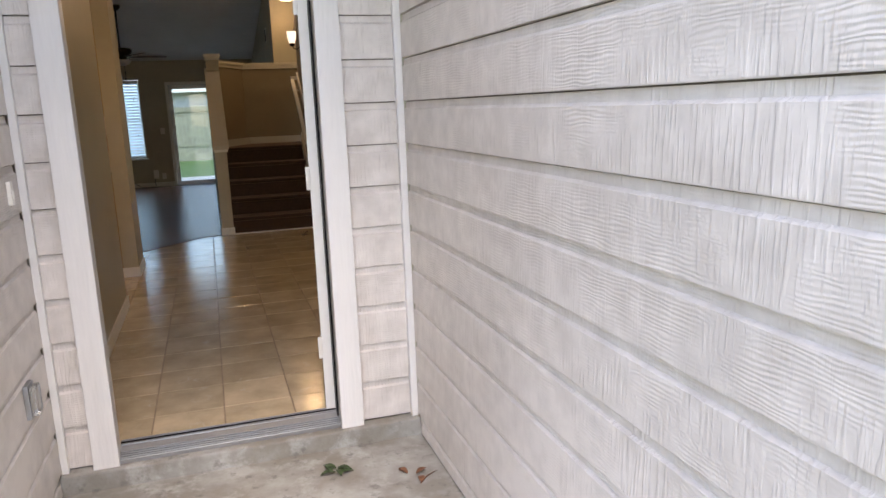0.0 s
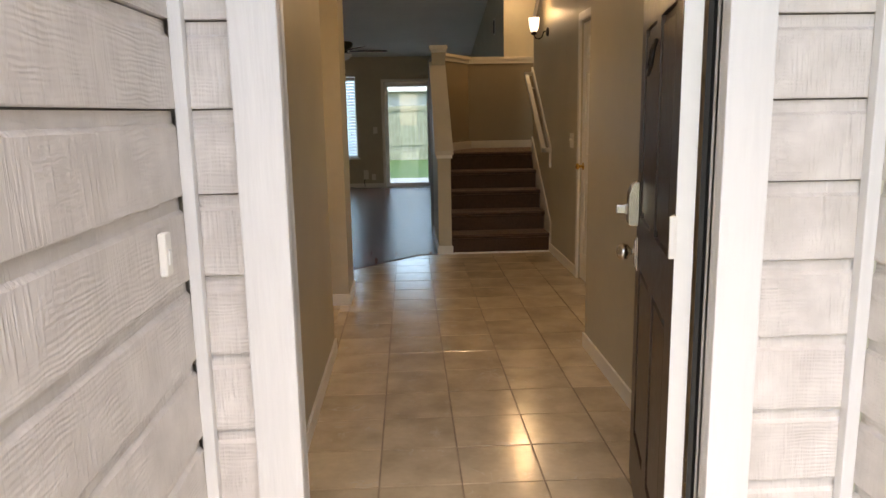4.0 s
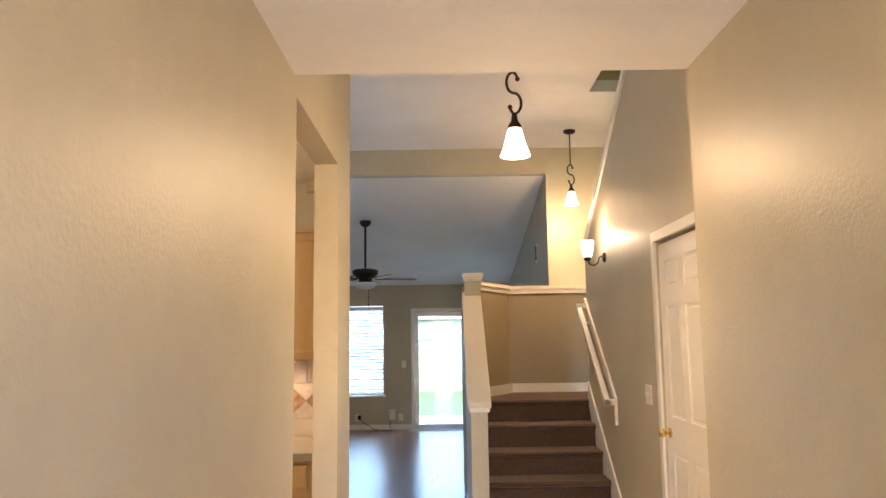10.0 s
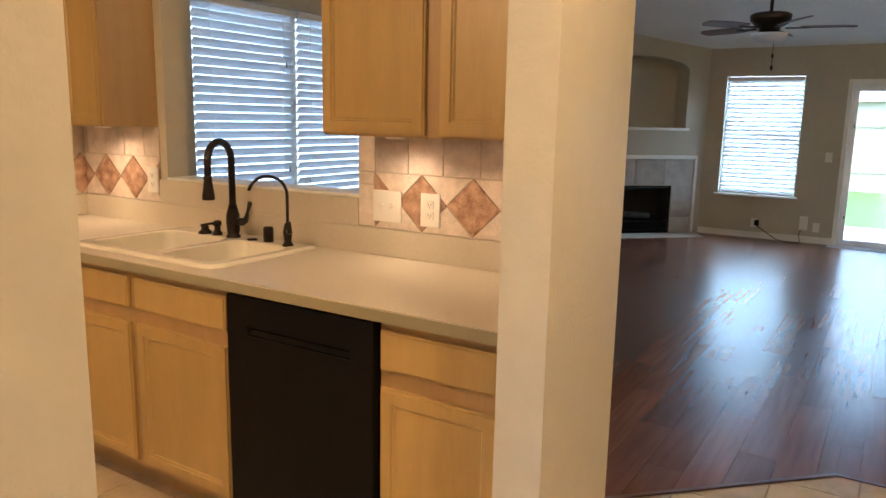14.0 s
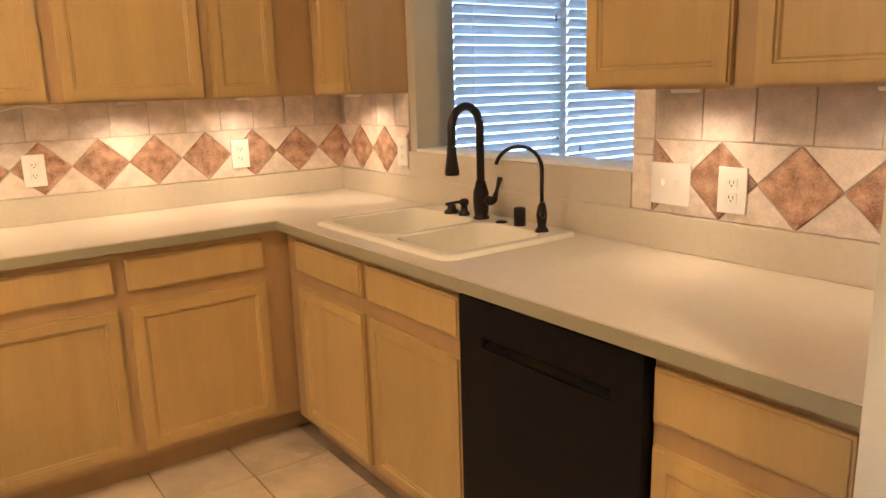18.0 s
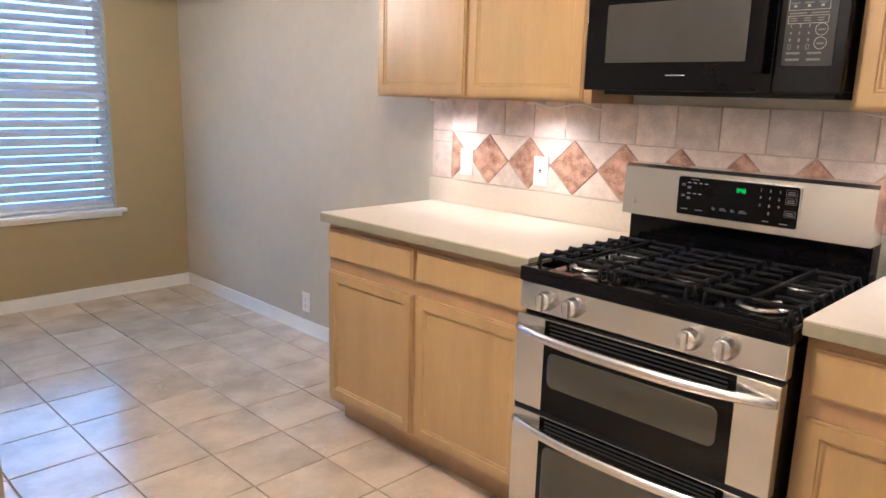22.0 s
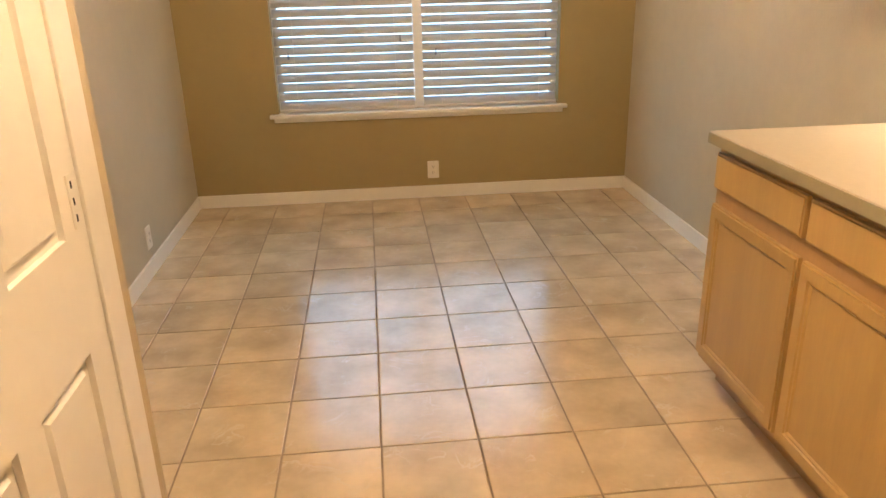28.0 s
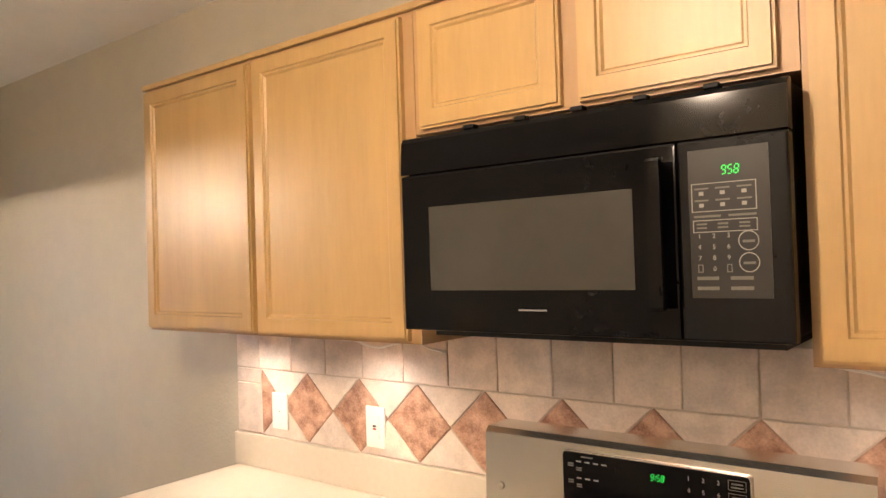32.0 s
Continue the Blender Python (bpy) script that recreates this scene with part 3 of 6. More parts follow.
skirting("white painted baseboard round the kitchen wall end", (-0.483, 7.167, HL + 0.013, 7.18), (HL, 7.18, HL + 0.013, 7.66))
skirting("white painted baseboard in the breakfast room", (KX, BY, BX, BY + 0.013), (KX, BY + 0.013, KX + 0.013, 4.32), (BX - 0.013, BY + 0.013, BX, 5.13))
skirting("white painted baseboard along the back wall", (-1.97, BACK - 0.013, -0.36, BACK))
skirting("white painted baseboard below the stair half wall", (0.385, 9.017, 0.538, 9.03), (0.385, 9.03, 0.398, 10.33))
solid("baseboard", boxes((0.9, 11.012, 0.94, 2.5, 11.028, 1.03)), PAINT_LIGHT, "cream baseboard round the stair landing", "baseboard")
solid("baseboard", prism(bmesh.new(), [(0.526, 10.34), (0.885, 11.026), (0.90, 11.012), (0.541, 10.333)], 0.94, 1.03), PAINT_LIGHT, "cream baseboard on the angled landing wall", "baseboard")
solid("trim_stair_skirt", prism(bmesh.new(), [(9.0, 0), (9.0, 0.30), (10.10, 1.10), (10.10, 0.9), (9.3, 0)], SR - 0.014, SR, "x"), WHITE, "white skirt board along the stairs", "trim")
solid("cap_stair_half", prism(bmesh.new(), [(9.005, 0.976), (9.005, 1.016), (10.28, 1.935), (10.28, 1.895)], 0.375, 0.552, "x"), PAINT_LIGHT, "smooth cream cap on the sloped half wall", "trim")
solid("trim_cap_neck", boxes((0.386, 9.012, 0.945, 0.540, 9.03, 0.977)), WHITE, "white moulding below the half wall cap", "trim")
np_ = thing("newel_post", "square greige newel post with a white moulded cap", "newel post", pose(0.476, 10.30, -0.022))
part("post", boxes((-0.075, -0.07, 0, 0.075, 0.07, 2.06)), PAINT, np_)
part("cap", boxes((-0.10, -0.095, 2.085, 0.10, 0.095, 2.13), (-0.088, -0.083, 2.055, 0.088, 0.083, 2.086), bevel=0.006), WHITE, np_, "white moulded cap")
solid("cap_landing", prism(bmesh.new(), [(0.53, 10.30), (0.56, 10.30), (0.905, 11.0), (2.5, 11.0), (2.5, 11.075), (0.82, 11.075), (0.44, 10.37)], 2.0, 2.035), PAINT_LIGHT, "cream cap on the landing half wall", "trim")
solid("trim_landing", prism(bmesh.new(), [(0.545, 10.33), (0.885, 11.012), (2.5, 11.012), (2.5, 11.03), (0.87, 11.03), (0.53, 10.34)], 1.955, 2.0), PAINT_LIGHT, "cream moulding under the landing cap", "trim")
solid("trim_pass_sill", boxes((-2.652, KY - 0.004, 1.14, -1.492, KY + 0.15, 1.152)), WHITE, "white ledge of the kitchen pass-through", "sill")
# ---- kitchen cabinets ----
def cab_door(w, h):
    """A framed cabinet door, front at y = 0 facing -y, its lower corner at the origin."""
    bm, t = bmesh.new(), 0.019
    box(bm, 0, 0, 0, w, t, h)
    bmesh.ops.bevel(bm, geom=[e for e in bm.edges if all(v.co.y < 0.001 for v in e.verts)], offset=0.006, segments=2, affect="EDGES")
    face = max((f for f in bm.faces if f.normal.y < -0.99), key=lambda f: f.calc_area())
    for thick, depth in ((0.034, 0.0), (0.003, -0.005), (0.005, 0.0), (0.005, -0.005)):
        bmesh.ops.inset_region(bm, faces=[face], thickness=thick, depth=depth, use_even_offset=True)
    return bm


def drawer_front(w, h):
    return boxes((0, 0.004, 0, w, 0.019, h), (0.006, 0, 0.006, w - 0.006, 0.0045, h - 0.006), bevel=0.003)


def base_cabinet(label, m, width, fronts, deep=0.60, well=False):
    """fronts: (x0, x1) of each column, a drawer front over a door."""
    c = thing("base_cabinet", label, "cabinet", m, "maple kitchen cabinets")
    part("body", boxes((0, 0.019, 0.105, width, 0.05, 0.888), (0, 0.05, 0.105, width, deep, 0.70)) if well else boxes((0, 0.019, 0.105, width, deep, 0.888)), MAPLE_SHADED, c)
    part("toe_kick", boxes((0, 0.095, 0, width, 0.115, 0.105)), MAPLE_SHADED, c)
    for x0, x1 in fronts:
        part("door", cab_door(x1 - x0, 0.552), OAK, c, at=pose(x0, 0, 0.130))
        part("drawer_front", drawer_front(x1 - x0, 0.118), OAK, c, at=pose(x0, 0, 0.737))
    return c


def wall_cabinet(label, m, width, fronts, low, high, deep=0.28, cornice=True):
    c = thing("wall_cabinet", label, "cabinet", m, "maple kitchen cabinets")
    part("body", boxes((0, 0.019, low, width, deep, high)), MAPLE_SHADED, c)
    for x0, x1 in fronts:
        part("door", cab_door(x1 - x0, high - low - 0.022), OAK, c, at=pose(x0, 0, low + 0.008))
    if cornice:
        part("top_moulding", boxes((-0.004, 0.006, high - 0.004, width + 0.004, deep, high + 0.012), bevel=0.003), OAK, c)
    return c


FX, FY = -2.692, 7.304         # door faces of the two base runs
LOW, HIGH = 1.388, 2.143
base_cabinet("maple base cabinet with two doors beside the stove", pose(FX, 4.292, 0, 0, 0, 90), 1.066, [(0.008, 0.520), (0.541, 1.045)])
base_cabinet("maple base cabinet with two doors near the corner", pose(FX, 6.160, 0, 0, 0, 90), 1.778, [(0.019, 0.525), (0.564, 1.073)])
base_cabinet("maple sink cabinet with two doors", pose(-2.67, FY, 0), 1.136, [(0.099, 0.589), (0.630, 1.115)], well=True)
base_cabinet("narrow maple base cabinet beside the dishwasher", pose(-0.920, FY, 0), 0.448, [(0.008, 0.395)])
UX, UY = -3.03, 7.642
wall_cabinet("maple wall cabinet with two doors over the counter", pose(UX, 4.190, 0, 0, 0, 90), 1.100, [(0.010, 0.526), (0.545, 1.070)], LOW, HIGH)
wall_cabinet("short maple wall cabinet over the microwave", pose(UX, 5.292, 0, 0, 0, 90), 0.788, [(0.020, 0.370), (0.408, 0.757)], 1.857, HIGH)
wall_cabinet("maple wall cabinet with two wide doors", pose(UX, 6.082, 0, 0, 0, 90), 1.100, [(0.012, 0.530), (0.578, 1.094)], LOW, HIGH)
wall_cabinet("narrow maple wall cabinet in the corner", pose(UX, 7.184, 0, 0, 0, 90), 0.755, [(0.034, 0.308)], LOW, HIGH)
wall_cabinet("narrow maple wall cabinet beside the pass-through", pose(-3.03, UY, 0), 0.325, [(0.06, 0.315)], LOW, HIGH, deep=0.297)
wall_cabinet("maple wall cabinet with two doors by the hall", pose(-1.425, UY, 0), 0.953, [(0.004, 0.425), (0.482, 0.940)], LOW, HIGH, deep=0.297)

top = thing("countertop", "cream laminate L-shaped countertop with raised lip", "counter")
CT, CF = 0.924, 0.889
CX, CY = -2.668, 7.283         # front faces of the counter slabs
LIP = 1.030
SX0, SX1, SY0, SY1 = -2.465, -1.705, 7.395, 7.80
part("slab", prism(bmesh.new(), [(KX, 6.158), (CX, 6.158), (CX, CY), (SX0, CY), (SX0, KY), (KX, KY)], CF, CT), COUNTER, top)
for b in ((SX0, CY, CF, SX1, SY0, CT), (SX0, SY1, CF, SX1, KY, CT), (SX1, CY, CF, -0.471, KY, CT)):
    part("slab", boxes(b), COUNTER, top)
for b in ((CX, 6.160, CF - 0.002, CX + 0.005, CY, CT - 0.004), (CX + 0.005, CY - 0.005, CF - 0.002, -0.472, CY, CT - 0.004)):
    part("front_edge", boxes(b), EDGE, top, "olive grey laminate edge")
for b in ((KX, 6.165, CT, KX + 0.02, KY, LIP), (KX + 0.02, KY - 0.02, CT, -0.472, KY, LIP), (-0.492, 7.30, CT, -0.472, KY - 0.02, LIP)):
    part("lip", boxes(b, bevel=0.003), COUNTER, top)
part("wall_panel", boxes((-2.70, KY - 0.012, LIP, -1.494, KY - 0.002, 1.139)), COUNTER, top)
left_top = thing("countertop", "cream laminate countertop beside the breakfast room", "counter")
part("slab", boxes((KX, 4.286, CF, CX, 5.362, CT), bevel=0.003), COUNTER, left_top)
part("front_edge", boxes((CX, 4.290, CF - 0.002, CX + 0.005, 5.362, CT - 0.004)), EDGE, left_top, "olive grey laminate edge")
part("end_edge", boxes((KX + 0.01, 4.281, CF - 0.002, CX - 0.003, 4.286, CT - 0.004)), EDGE, left_top, "olive grey laminate end")
part("lip", boxes((KX, 4.272, CT, KX + 0.02, 5.370, LIP), bevel=0.003), COUNTER, left_top)

# ---- sink and taps ----
sink = thing("kitchen_sink", "bone enamel double-bowl drop-in sink", "sink", pose(0, 0, 0))
SKX0, SKX1, SKY0, SKY1 = -2.505, -1.668, 7.352, 7.912
MX = -2.045


def round_rect(bm, x0, y0, x1, y1, r, z, n=6):
    """A ring of vertices round a rectangle with rounded corners."""
    out = []
    for cx, cy, a0 in ((x1 - r, y1 - r, 0), (x0 + r, y1 - r, 90), (x0 + r, y0 + r, 180), (x1 - r, y0 + r, 270)):
        for k in range(n + 1):
            a = radians(a0 + 90 * k / n)
            out.append(bm.verts.new((cx + r * math.cos(a), cy + r * math.sin(a), z)))
    return out


def loft(bm, rings):
    for a, b in zip(rings, rings[1:]):
        for i in range(len(a)):
            f = bm.faces.new((a[i], a[(i + 1) % len(a)], b[(i + 1) % len(b)], b[i]))
            f.smooth = True


BOWLS = ((SKX0 + 0.045, SKY0 + 0.045, MX - 0.018, SKY1 - 0.115), (MX + 0.018, SKY0 + 0.045, SKX1 - 0.045, SKY1 - 0.115))
rim = bmesh.new()
outer = [round_rect(rim, SKX0 + d, SKY0 + d, SKX1 - d, SKY1 - d, 0.055, z) for d, z in ((0.0, CT - 0.001), (0.001, CT + 0.007), (0.006, CT + 0.012), (0.016, CT + 0.0135))]
loft(rim, outer)
loops = [outer[-1]]
for x0, y0, x1, y1 in BOWLS:
    lip = [round_rect(rim, x0 + d, y0 + d, x1 - d, y1 - d, 0.07, z) for d, z in ((-0.006, CT + 0.0135), (-0.002, CT + 0.0125), (0.001, CT + 0.008))]
    loft(rim, lip)
    loops.append(lip[0])
es = [rim.edges.get((q[i], q[(i + 1) % len(q)])) for q in loops for i in range(len(q))]
bmesh.ops.triangle_fill(rim, use_beauty=True, edges=es, normal=(0, 0, 1))
bmesh.ops.recalc_face_normals(rim, faces=rim.faces)
part("rim", rim, SINK, sink)
for x0, y0, x1, y1 in BOWLS:
    bm = bmesh.new()
    rings = [round_rect(bm, x0 + d, y0 + d, x1 - d, y1 - d, 0.07, z) for d, z in ((0.001, CT + 0.008), (0.006, CT - 0.02), (0.014, 0.80), (0.022, 0.762), (0.040, 0.747), (0.075, 0.742))]
    loft(bm, rings)
    bm.faces.new(rings[-1])
    bmesh.ops.recalc_face_normals(bm, faces=bm.faces)
    bmesh.ops.reverse_faces(bm, faces=bm.faces)
    part("bowl", bm, SINK, sink)
    part("drain", lathe(bmesh.new(), [(0.045, 0.743), (0.045, 0.748), (0.03, 0.745)], ((x0 + x1) / 2, (y0 + y1) / 2, 0)), STEEL, sink, "steel drain ring")

tap = thing("kitchen_faucet", "oil-rubbed bronze gooseneck pull-down faucet", "faucet", pose(-2.082, 7.822, CT + 0.012, 0, 0, 11))
part("base", lathe(bmesh.new(), [(0.030, 0), (0.030, 0.008), (0.024, 0.014), (0.027, 0.03), (0.030, 0.07), (0.028, 0.10), (0.020, 0.125), (0.017, 0.14)]), BRONZE, tap)
arc = [(0, 0, 0.13 + 0.02 * i) for i in range(10)]
arc += [(0, -0.075 + 0.075 * math.cos(a), 0.33 + 0.075 * math.sin(a)) for a in np.linspace(0, math.pi, 14)]
arc += [(0, -0.150, 0.30), (0, -0.152, 0.27)]
part("neck", tube(bmesh.new(), arc, 0.0145, 14), BRONZE, tap)
part("spray_head", lathe(bmesh.new(), [(0.015, 0.27), (0.0175, 0.262), (0.016, 0.255), (0.020, 0.225), (0.026, 0.185), (0.024, 0.175), (0.012, 0.174)], (0, -0.152, 0)), BRONZE, tap)
part("handle", tube(bmesh.new(), [(0.02, 0, 0.07), (0.05, 0, 0.07), (0.062, 0, 0.075), (0.075, 0, 0.115), (0.088, 0, 0.155)], [0.017, 0.017, 0.012, 0.006, 0.010], 10), BRONZE, tap)
filt = thing("filter_faucet", "small bronze drinking-water faucet with arched spout", "faucet", pose(-1.757, 7.812, CT + 0.012, 0, 0, -38))
part("base", lathe(bmesh.new(), [(0.024, 0), (0.022, 0.006), (0.014, 0.018), (0.016, 0.035), (0.019, 0.055), (0.014, 0.085), (0.008, 0.095)]), BRONZE, filt)
part("spout", tube(bmesh.new(), [(0, 0, 0.09), (0, 0, 0.15), (0, 0, 0.20)] + [(0, -0.075 + 0.075 * math.cos(a), 0.205 + 0.075 * math.sin(a)) for a in np.linspace(0, math.pi * 0.92, 12)], 0.0065, 10), BRONZE, filt)
part("lever", tube(bmesh.new(), [(0.012, 0, 0.06), (0.04, 0, 0.06), (0.05, 0, 0.065), (0.052, 0, 0.105)], [0.010, 0.009, 0.008, 0.006], 8), BRONZE, filt)
soap = thing("soap_dispenser", "short bronze soap dispenser pump at the sink", "soap dispenser", pose(-2.182, 7.822, CT + 0.012, 0, 0, 20))
part("base", lathe(bmesh.new(), [(0.022, 0), (0.020, 0.012), (0.013, 0.02), (0.013, 0.04), (0.018, 0.042), (0.018, 0.058), (0.010, 0.064)]), BRONZE, soap)
part("nozzle", tube(bmesh.new(), [(0, 0, 0.05), (-0.02, -0.02, 0.052), (-0.05, -0.05, 0.046)], 0.006, 8), BRONZE, soap)
cup = thing("air_gap_cap", "bronze air-gap cap on the sink rim", "sink fitting", pose(-1.884, 7.830, CT + 0.012))
part("cylinder", lathe(bmesh.new(), [(0.021, 0), (0.021, 0.058), (0.018, 0.064), (0.004, 0.066)]), BRONZE, cup)
disc = thing("hole_cover", "flat bronze hole cover on the sink rim", "sink fitting", pose(-1.970, 7.822, CT + 0.012))
part("disc", lathe(bmesh.new(), [(0.022, 0), (0.022, 0.004), (0.016, 0.008), (0.002, 0.009)]), BRONZE, disc)
plug = thing("sprayer_holder", "low bronze holder beside the faucet", "sink fitting", pose(-2.258, 7.820, CT + 0.012))
part("body", lathe(bmesh.new(), [(0.030, 0), (0.028, 0.010), (0.017, 0.018), (0.016, 0.032), (0.006, 0.036)]), BRONZE, plug)

# ---- dishwasher ----
dw = thing("dishwasher", "black built-in dishwasher with pocket handle", "dishwasher", pose(-1.534, 7.292, 0))
bm = bmesh.new()
box(bm, 0.004, 0, 0.115, 0.608, 0.03, 0.876, bevel=0.0015)
for co, no in (((0.096, 0, 0), (1, 0, 0)), ((0.522, 0, 0), (1, 0, 0)), ((0, 0, 0.748), (0, 0, 1)), ((0, 0, 0.780), (0, 0, 1))):
    bmesh.ops.bisect_plane(bm, geom=bm.verts[:] + bm.edges[:] + bm.faces[:], plane_co=co, plane_no=no)
slot = [f for f in bm.faces if f.normal.y < -0.99 and 0.096 < f.calc_center_median().x < 0.522 and 0.748 < f.calc_center_median().z < 0.780]
for v in {v for f in bmesh.ops.extrude_face_region(bm, geom=slot)["geom"] if isinstance(f, bmesh.types.BMFace) for v in f.verts}:
    v.co.y += 0.016
bmesh.ops.delete(bm, geom=slot, context="FACES_ONLY")
bmesh.ops.recalc_face_normals(bm, faces=bm.faces)
part("door", bm, MATTE_BLACK, dw)
part("handle_pocket", prism(bmesh.new(), [(0.014, 0.7475), (0.014, 0.770), (0.003, 0.754), (0.002, 0.7475)], 0.096, 0.522, "x"), BLACK, dw)
part("tub", boxes((0.006, 0.03, 0.10, 0.604, 0.58, 0.868)), DARK, dw)
part("kick_plate", boxes((0.01, 0.06, 0.01, 0.60, 0.08, 0.11)), MATTE_BLACK, dw)


# ---- range and microwave ----
def words(text, size, m, mat, parent, name="lettering", align="CENTER"):
    cu = bpy.data.curves.new("lettering", "FONT")
    cu.body, cu.size, cu.align_x, cu.align_y, cu.extrude = text, size, align, "CENTER", 0.0002
    tmp = new("lettering_source", cu)
    dg = bpy.context.evaluated_depsgraph_get()
    me = bpy.data.meshes.new_from_object(tmp.evaluated_get(dg))
    bpy.data.objects.remove(tmp)
    bpy.data.curves.remove(cu)
    me.materials.clear()
    me.materials.append(mat)
    ob = new(name, me)
    ob.parent, ob.matrix_basis = parent, m
    return ob


def seven_segment(text, high, m, mat, parent):
    """Slanted clock digits, centred at the origin in the plane z = 0."""
    lit = {"9": "abcdfg", "5": "acdfg", "8": "abcdefg", "1": "bc", ":": ":"}
    w, t, h = high * 0.46, high * 0.10, high / 2
    spots = {"a": (0, h, w, h), "g": (0, 0, w, 0), "d": (0, -h, w, -h), "f": (0, 0, 0, h), "b": (w, 0, w, h), "e": (0, -h, 0, 0), "c": (w, -h, w, 0)}
    steps = [high * 0.30 if ch == ":" else high * 0.72 for ch in text]
    bm, x = bmesh.new(), -sum(steps) / 2 + high * 0.13
    for ch, step in zip(text, steps):
        if ch == ":":
            for y in (-h * 0.45, h * 0.45):
                box(bm, x, y - t * 0.7, 0, x + t * 1.3, y + t * 0.7, 0.0003)
        else:
            for k in lit[ch]:
                x0, y0, x1, y1 = spots[k]
                gx, gy = (t * 0.75, 0) if y0 == y1 else (0, t * 0.75)
                px, py = (0, t / 2) if y0 == y1 else (t / 2, 0)
                box(bm, x + x0 + gx - px, y0 + gy - py, 0, x + x1 - gx + px, y1 - gy + py, 0.0003)
        x += step
    for v in bm.verts:
        v.co.x += 0.14 * v.co.y
    return part("clock_digits", bm, mat, parent, "green clock digits", at=m)


UPRIGHT = (90, 0, 0)
st = thing("gas_range", "stainless double-oven gas range with black cooktop", "range", pose(-2.62, 5.367, -0.008, 0, 0, 90))
W = 0.788
part("body", boxes((0.008, 0.03, 0.03, W - 0.008, 0.655, 0.855)), MATTE_BLACK, st)
part("cooktop", boxes((0, 0.0, 0.874, W, 0.60, 0.905), bevel=0.004), BLACK, st)
for b in ((0.0, 0.0, 0.905, 0.03, 0.60, 0.918), (W - 0.03, 0.0, 0.905, W, 0.60, 0.918), (0.03, 0, 0.905, W - 0.03, 0.04, 0.918)):
    part("cooktop_rim", boxes(b, bevel=0.004), BLACK, st)
part("control_panel", boxes((0.004, 0.004, 0.789, W - 0.004, 0.04, 0.873), bevel=0.003), STEEL, st)
for x in (0.104, 0.196, 0.548, 0.640):
    k = part("knob", lathe(bmesh.new(), [(0.030, 0.0), (0.030, -0.006), (0.026, -0.010), (0.026, -0.026), (0.023, -0.030), (0.003, -0.030)], axis="y"), STEEL, st, at=pose(x, 0.004, 0.831))
    part("grip", boxes((-0.008, -0.043, -0.024, 0.008, -0.028, 0.024), bevel=0.003), STEEL, k)
for z0, z1, hz in ((0.492, 0.777, 0.733), (0.045, 0.475, 0.437)):
    d = part("oven_door", boxes((0.006, -0.008, z0, W - 0.006, 0.03, z1), bevel=0.003), STEEL, st)
    part("glass", boxes((0.110, -0.010, z0 + 0.001, W - 0.110, -0.007, z1 - 0.002)), BLACK, d, "black glass oven door")
    bm = bmesh.new()
    hole = [round_rect(bm, 0.127 + k, z0 + 0.082 + k, W - 0.145 - k, hz - 0.052 - k, 0.022, h) for k, h in ((0.0, 0.0095), (0.0, 0.0115), (0.006, 0.0105))]
    loft(bm, hole)
    bm.faces.new(hole[-1])
    part("window", bm, OVEN_GLASS, d, "smoked oven window", at=pose(0, 0, 0, 90))
    bm = bmesh.new()
    rows = []
    for i in range(33):
        u = abs(2 * i / 32 - 1)
        x, out = 0.010 + i / 32 * (W - 0.020), 0.008 + 0.060 * (1 - u ** 2.6)
        half = 0.018 - 0.005 * u ** 3
        rows.append([bm.verts.new((x, -out - dy, hz + dz * half)) for dy, dz in ((-0.002, -0.9), (0.007, -0.75), (0.012, -0.25), (0.012, 0.25), (0.007, 0.75), (-0.002, 0.9), (-0.006, 0.5), (-0.006, -0.5))])
    for a, b in zip(rows, rows[1:]):
        for i in range(8):
            f = bm.faces.new((a[i], a[(i + 1) % 8], b[(i + 1) % 8], b[i]))
            f.smooth = True
    bm.faces.new(rows[0]), bm.faces.new(rows[-1][::-1])
    bmesh.ops.recalc_face_normals(bm, faces=bm.faces)
    part("handle", bm, STEEL, d, "bowed stainless handle")
    for i in range(3):
        part("vent_slot", boxes((0.130, -0.0125, z1 - 0.016 - 0.012 * i, W - 0.130, -0.009, z1 - 0.011 - 0.012 * i)), DARK, d)
part("drawer_gap", boxes((0.006, -0.002, 0.476, W - 0.006, 0.02, 0.491)), DARK, st)
part("riser", boxes((0.012, 0.590, 0.905, W - 0.012, 0.665, 1.03)), BLACK, st, "black glossy riser")
bg = part("backguard", prism(bmesh.new(), [(0.542, 1.018), (0.548, 1.178), (0.560, 1.189), (0.640, 1.189), (0.640, 1.018)], 0.005, 0.780, "x"), STEEL, st, at=pose(0, 0, 0.012))
GX = 0.538
X0, X1, Z0, Z1 = 0.206, 0.583, 1.041, 1.163
for name, mat, grow, up, label in (("display_rim", STEEL, 0.0025, 0.0005, "bright steel rim"), ("display", BLACK, 0.0, 0.0015, "black touch display panel")):
    bm = bmesh.new()
    rings = [round_rect(bm, X0 - grow + k, Z0 - grow + k, X1 + grow - k, Z1 + grow - k, 0.009, h) for k, h in ((0.0, -GX - 0.012), (0.0, -GX - 0.002 + up), (0.0008, -GX - 0.0012 + up))]
    loft(bm, rings)
    bm.faces.new(rings[-1])
    part(name, bm, mat, bg, label, at=pose(0, 0, 0, 90))
bg_m = lambda u, v: pose(X0 + u * (X1 - X0), GX - 0.0009, Z1 - v * (Z1 - Z0), *UPRIGHT)


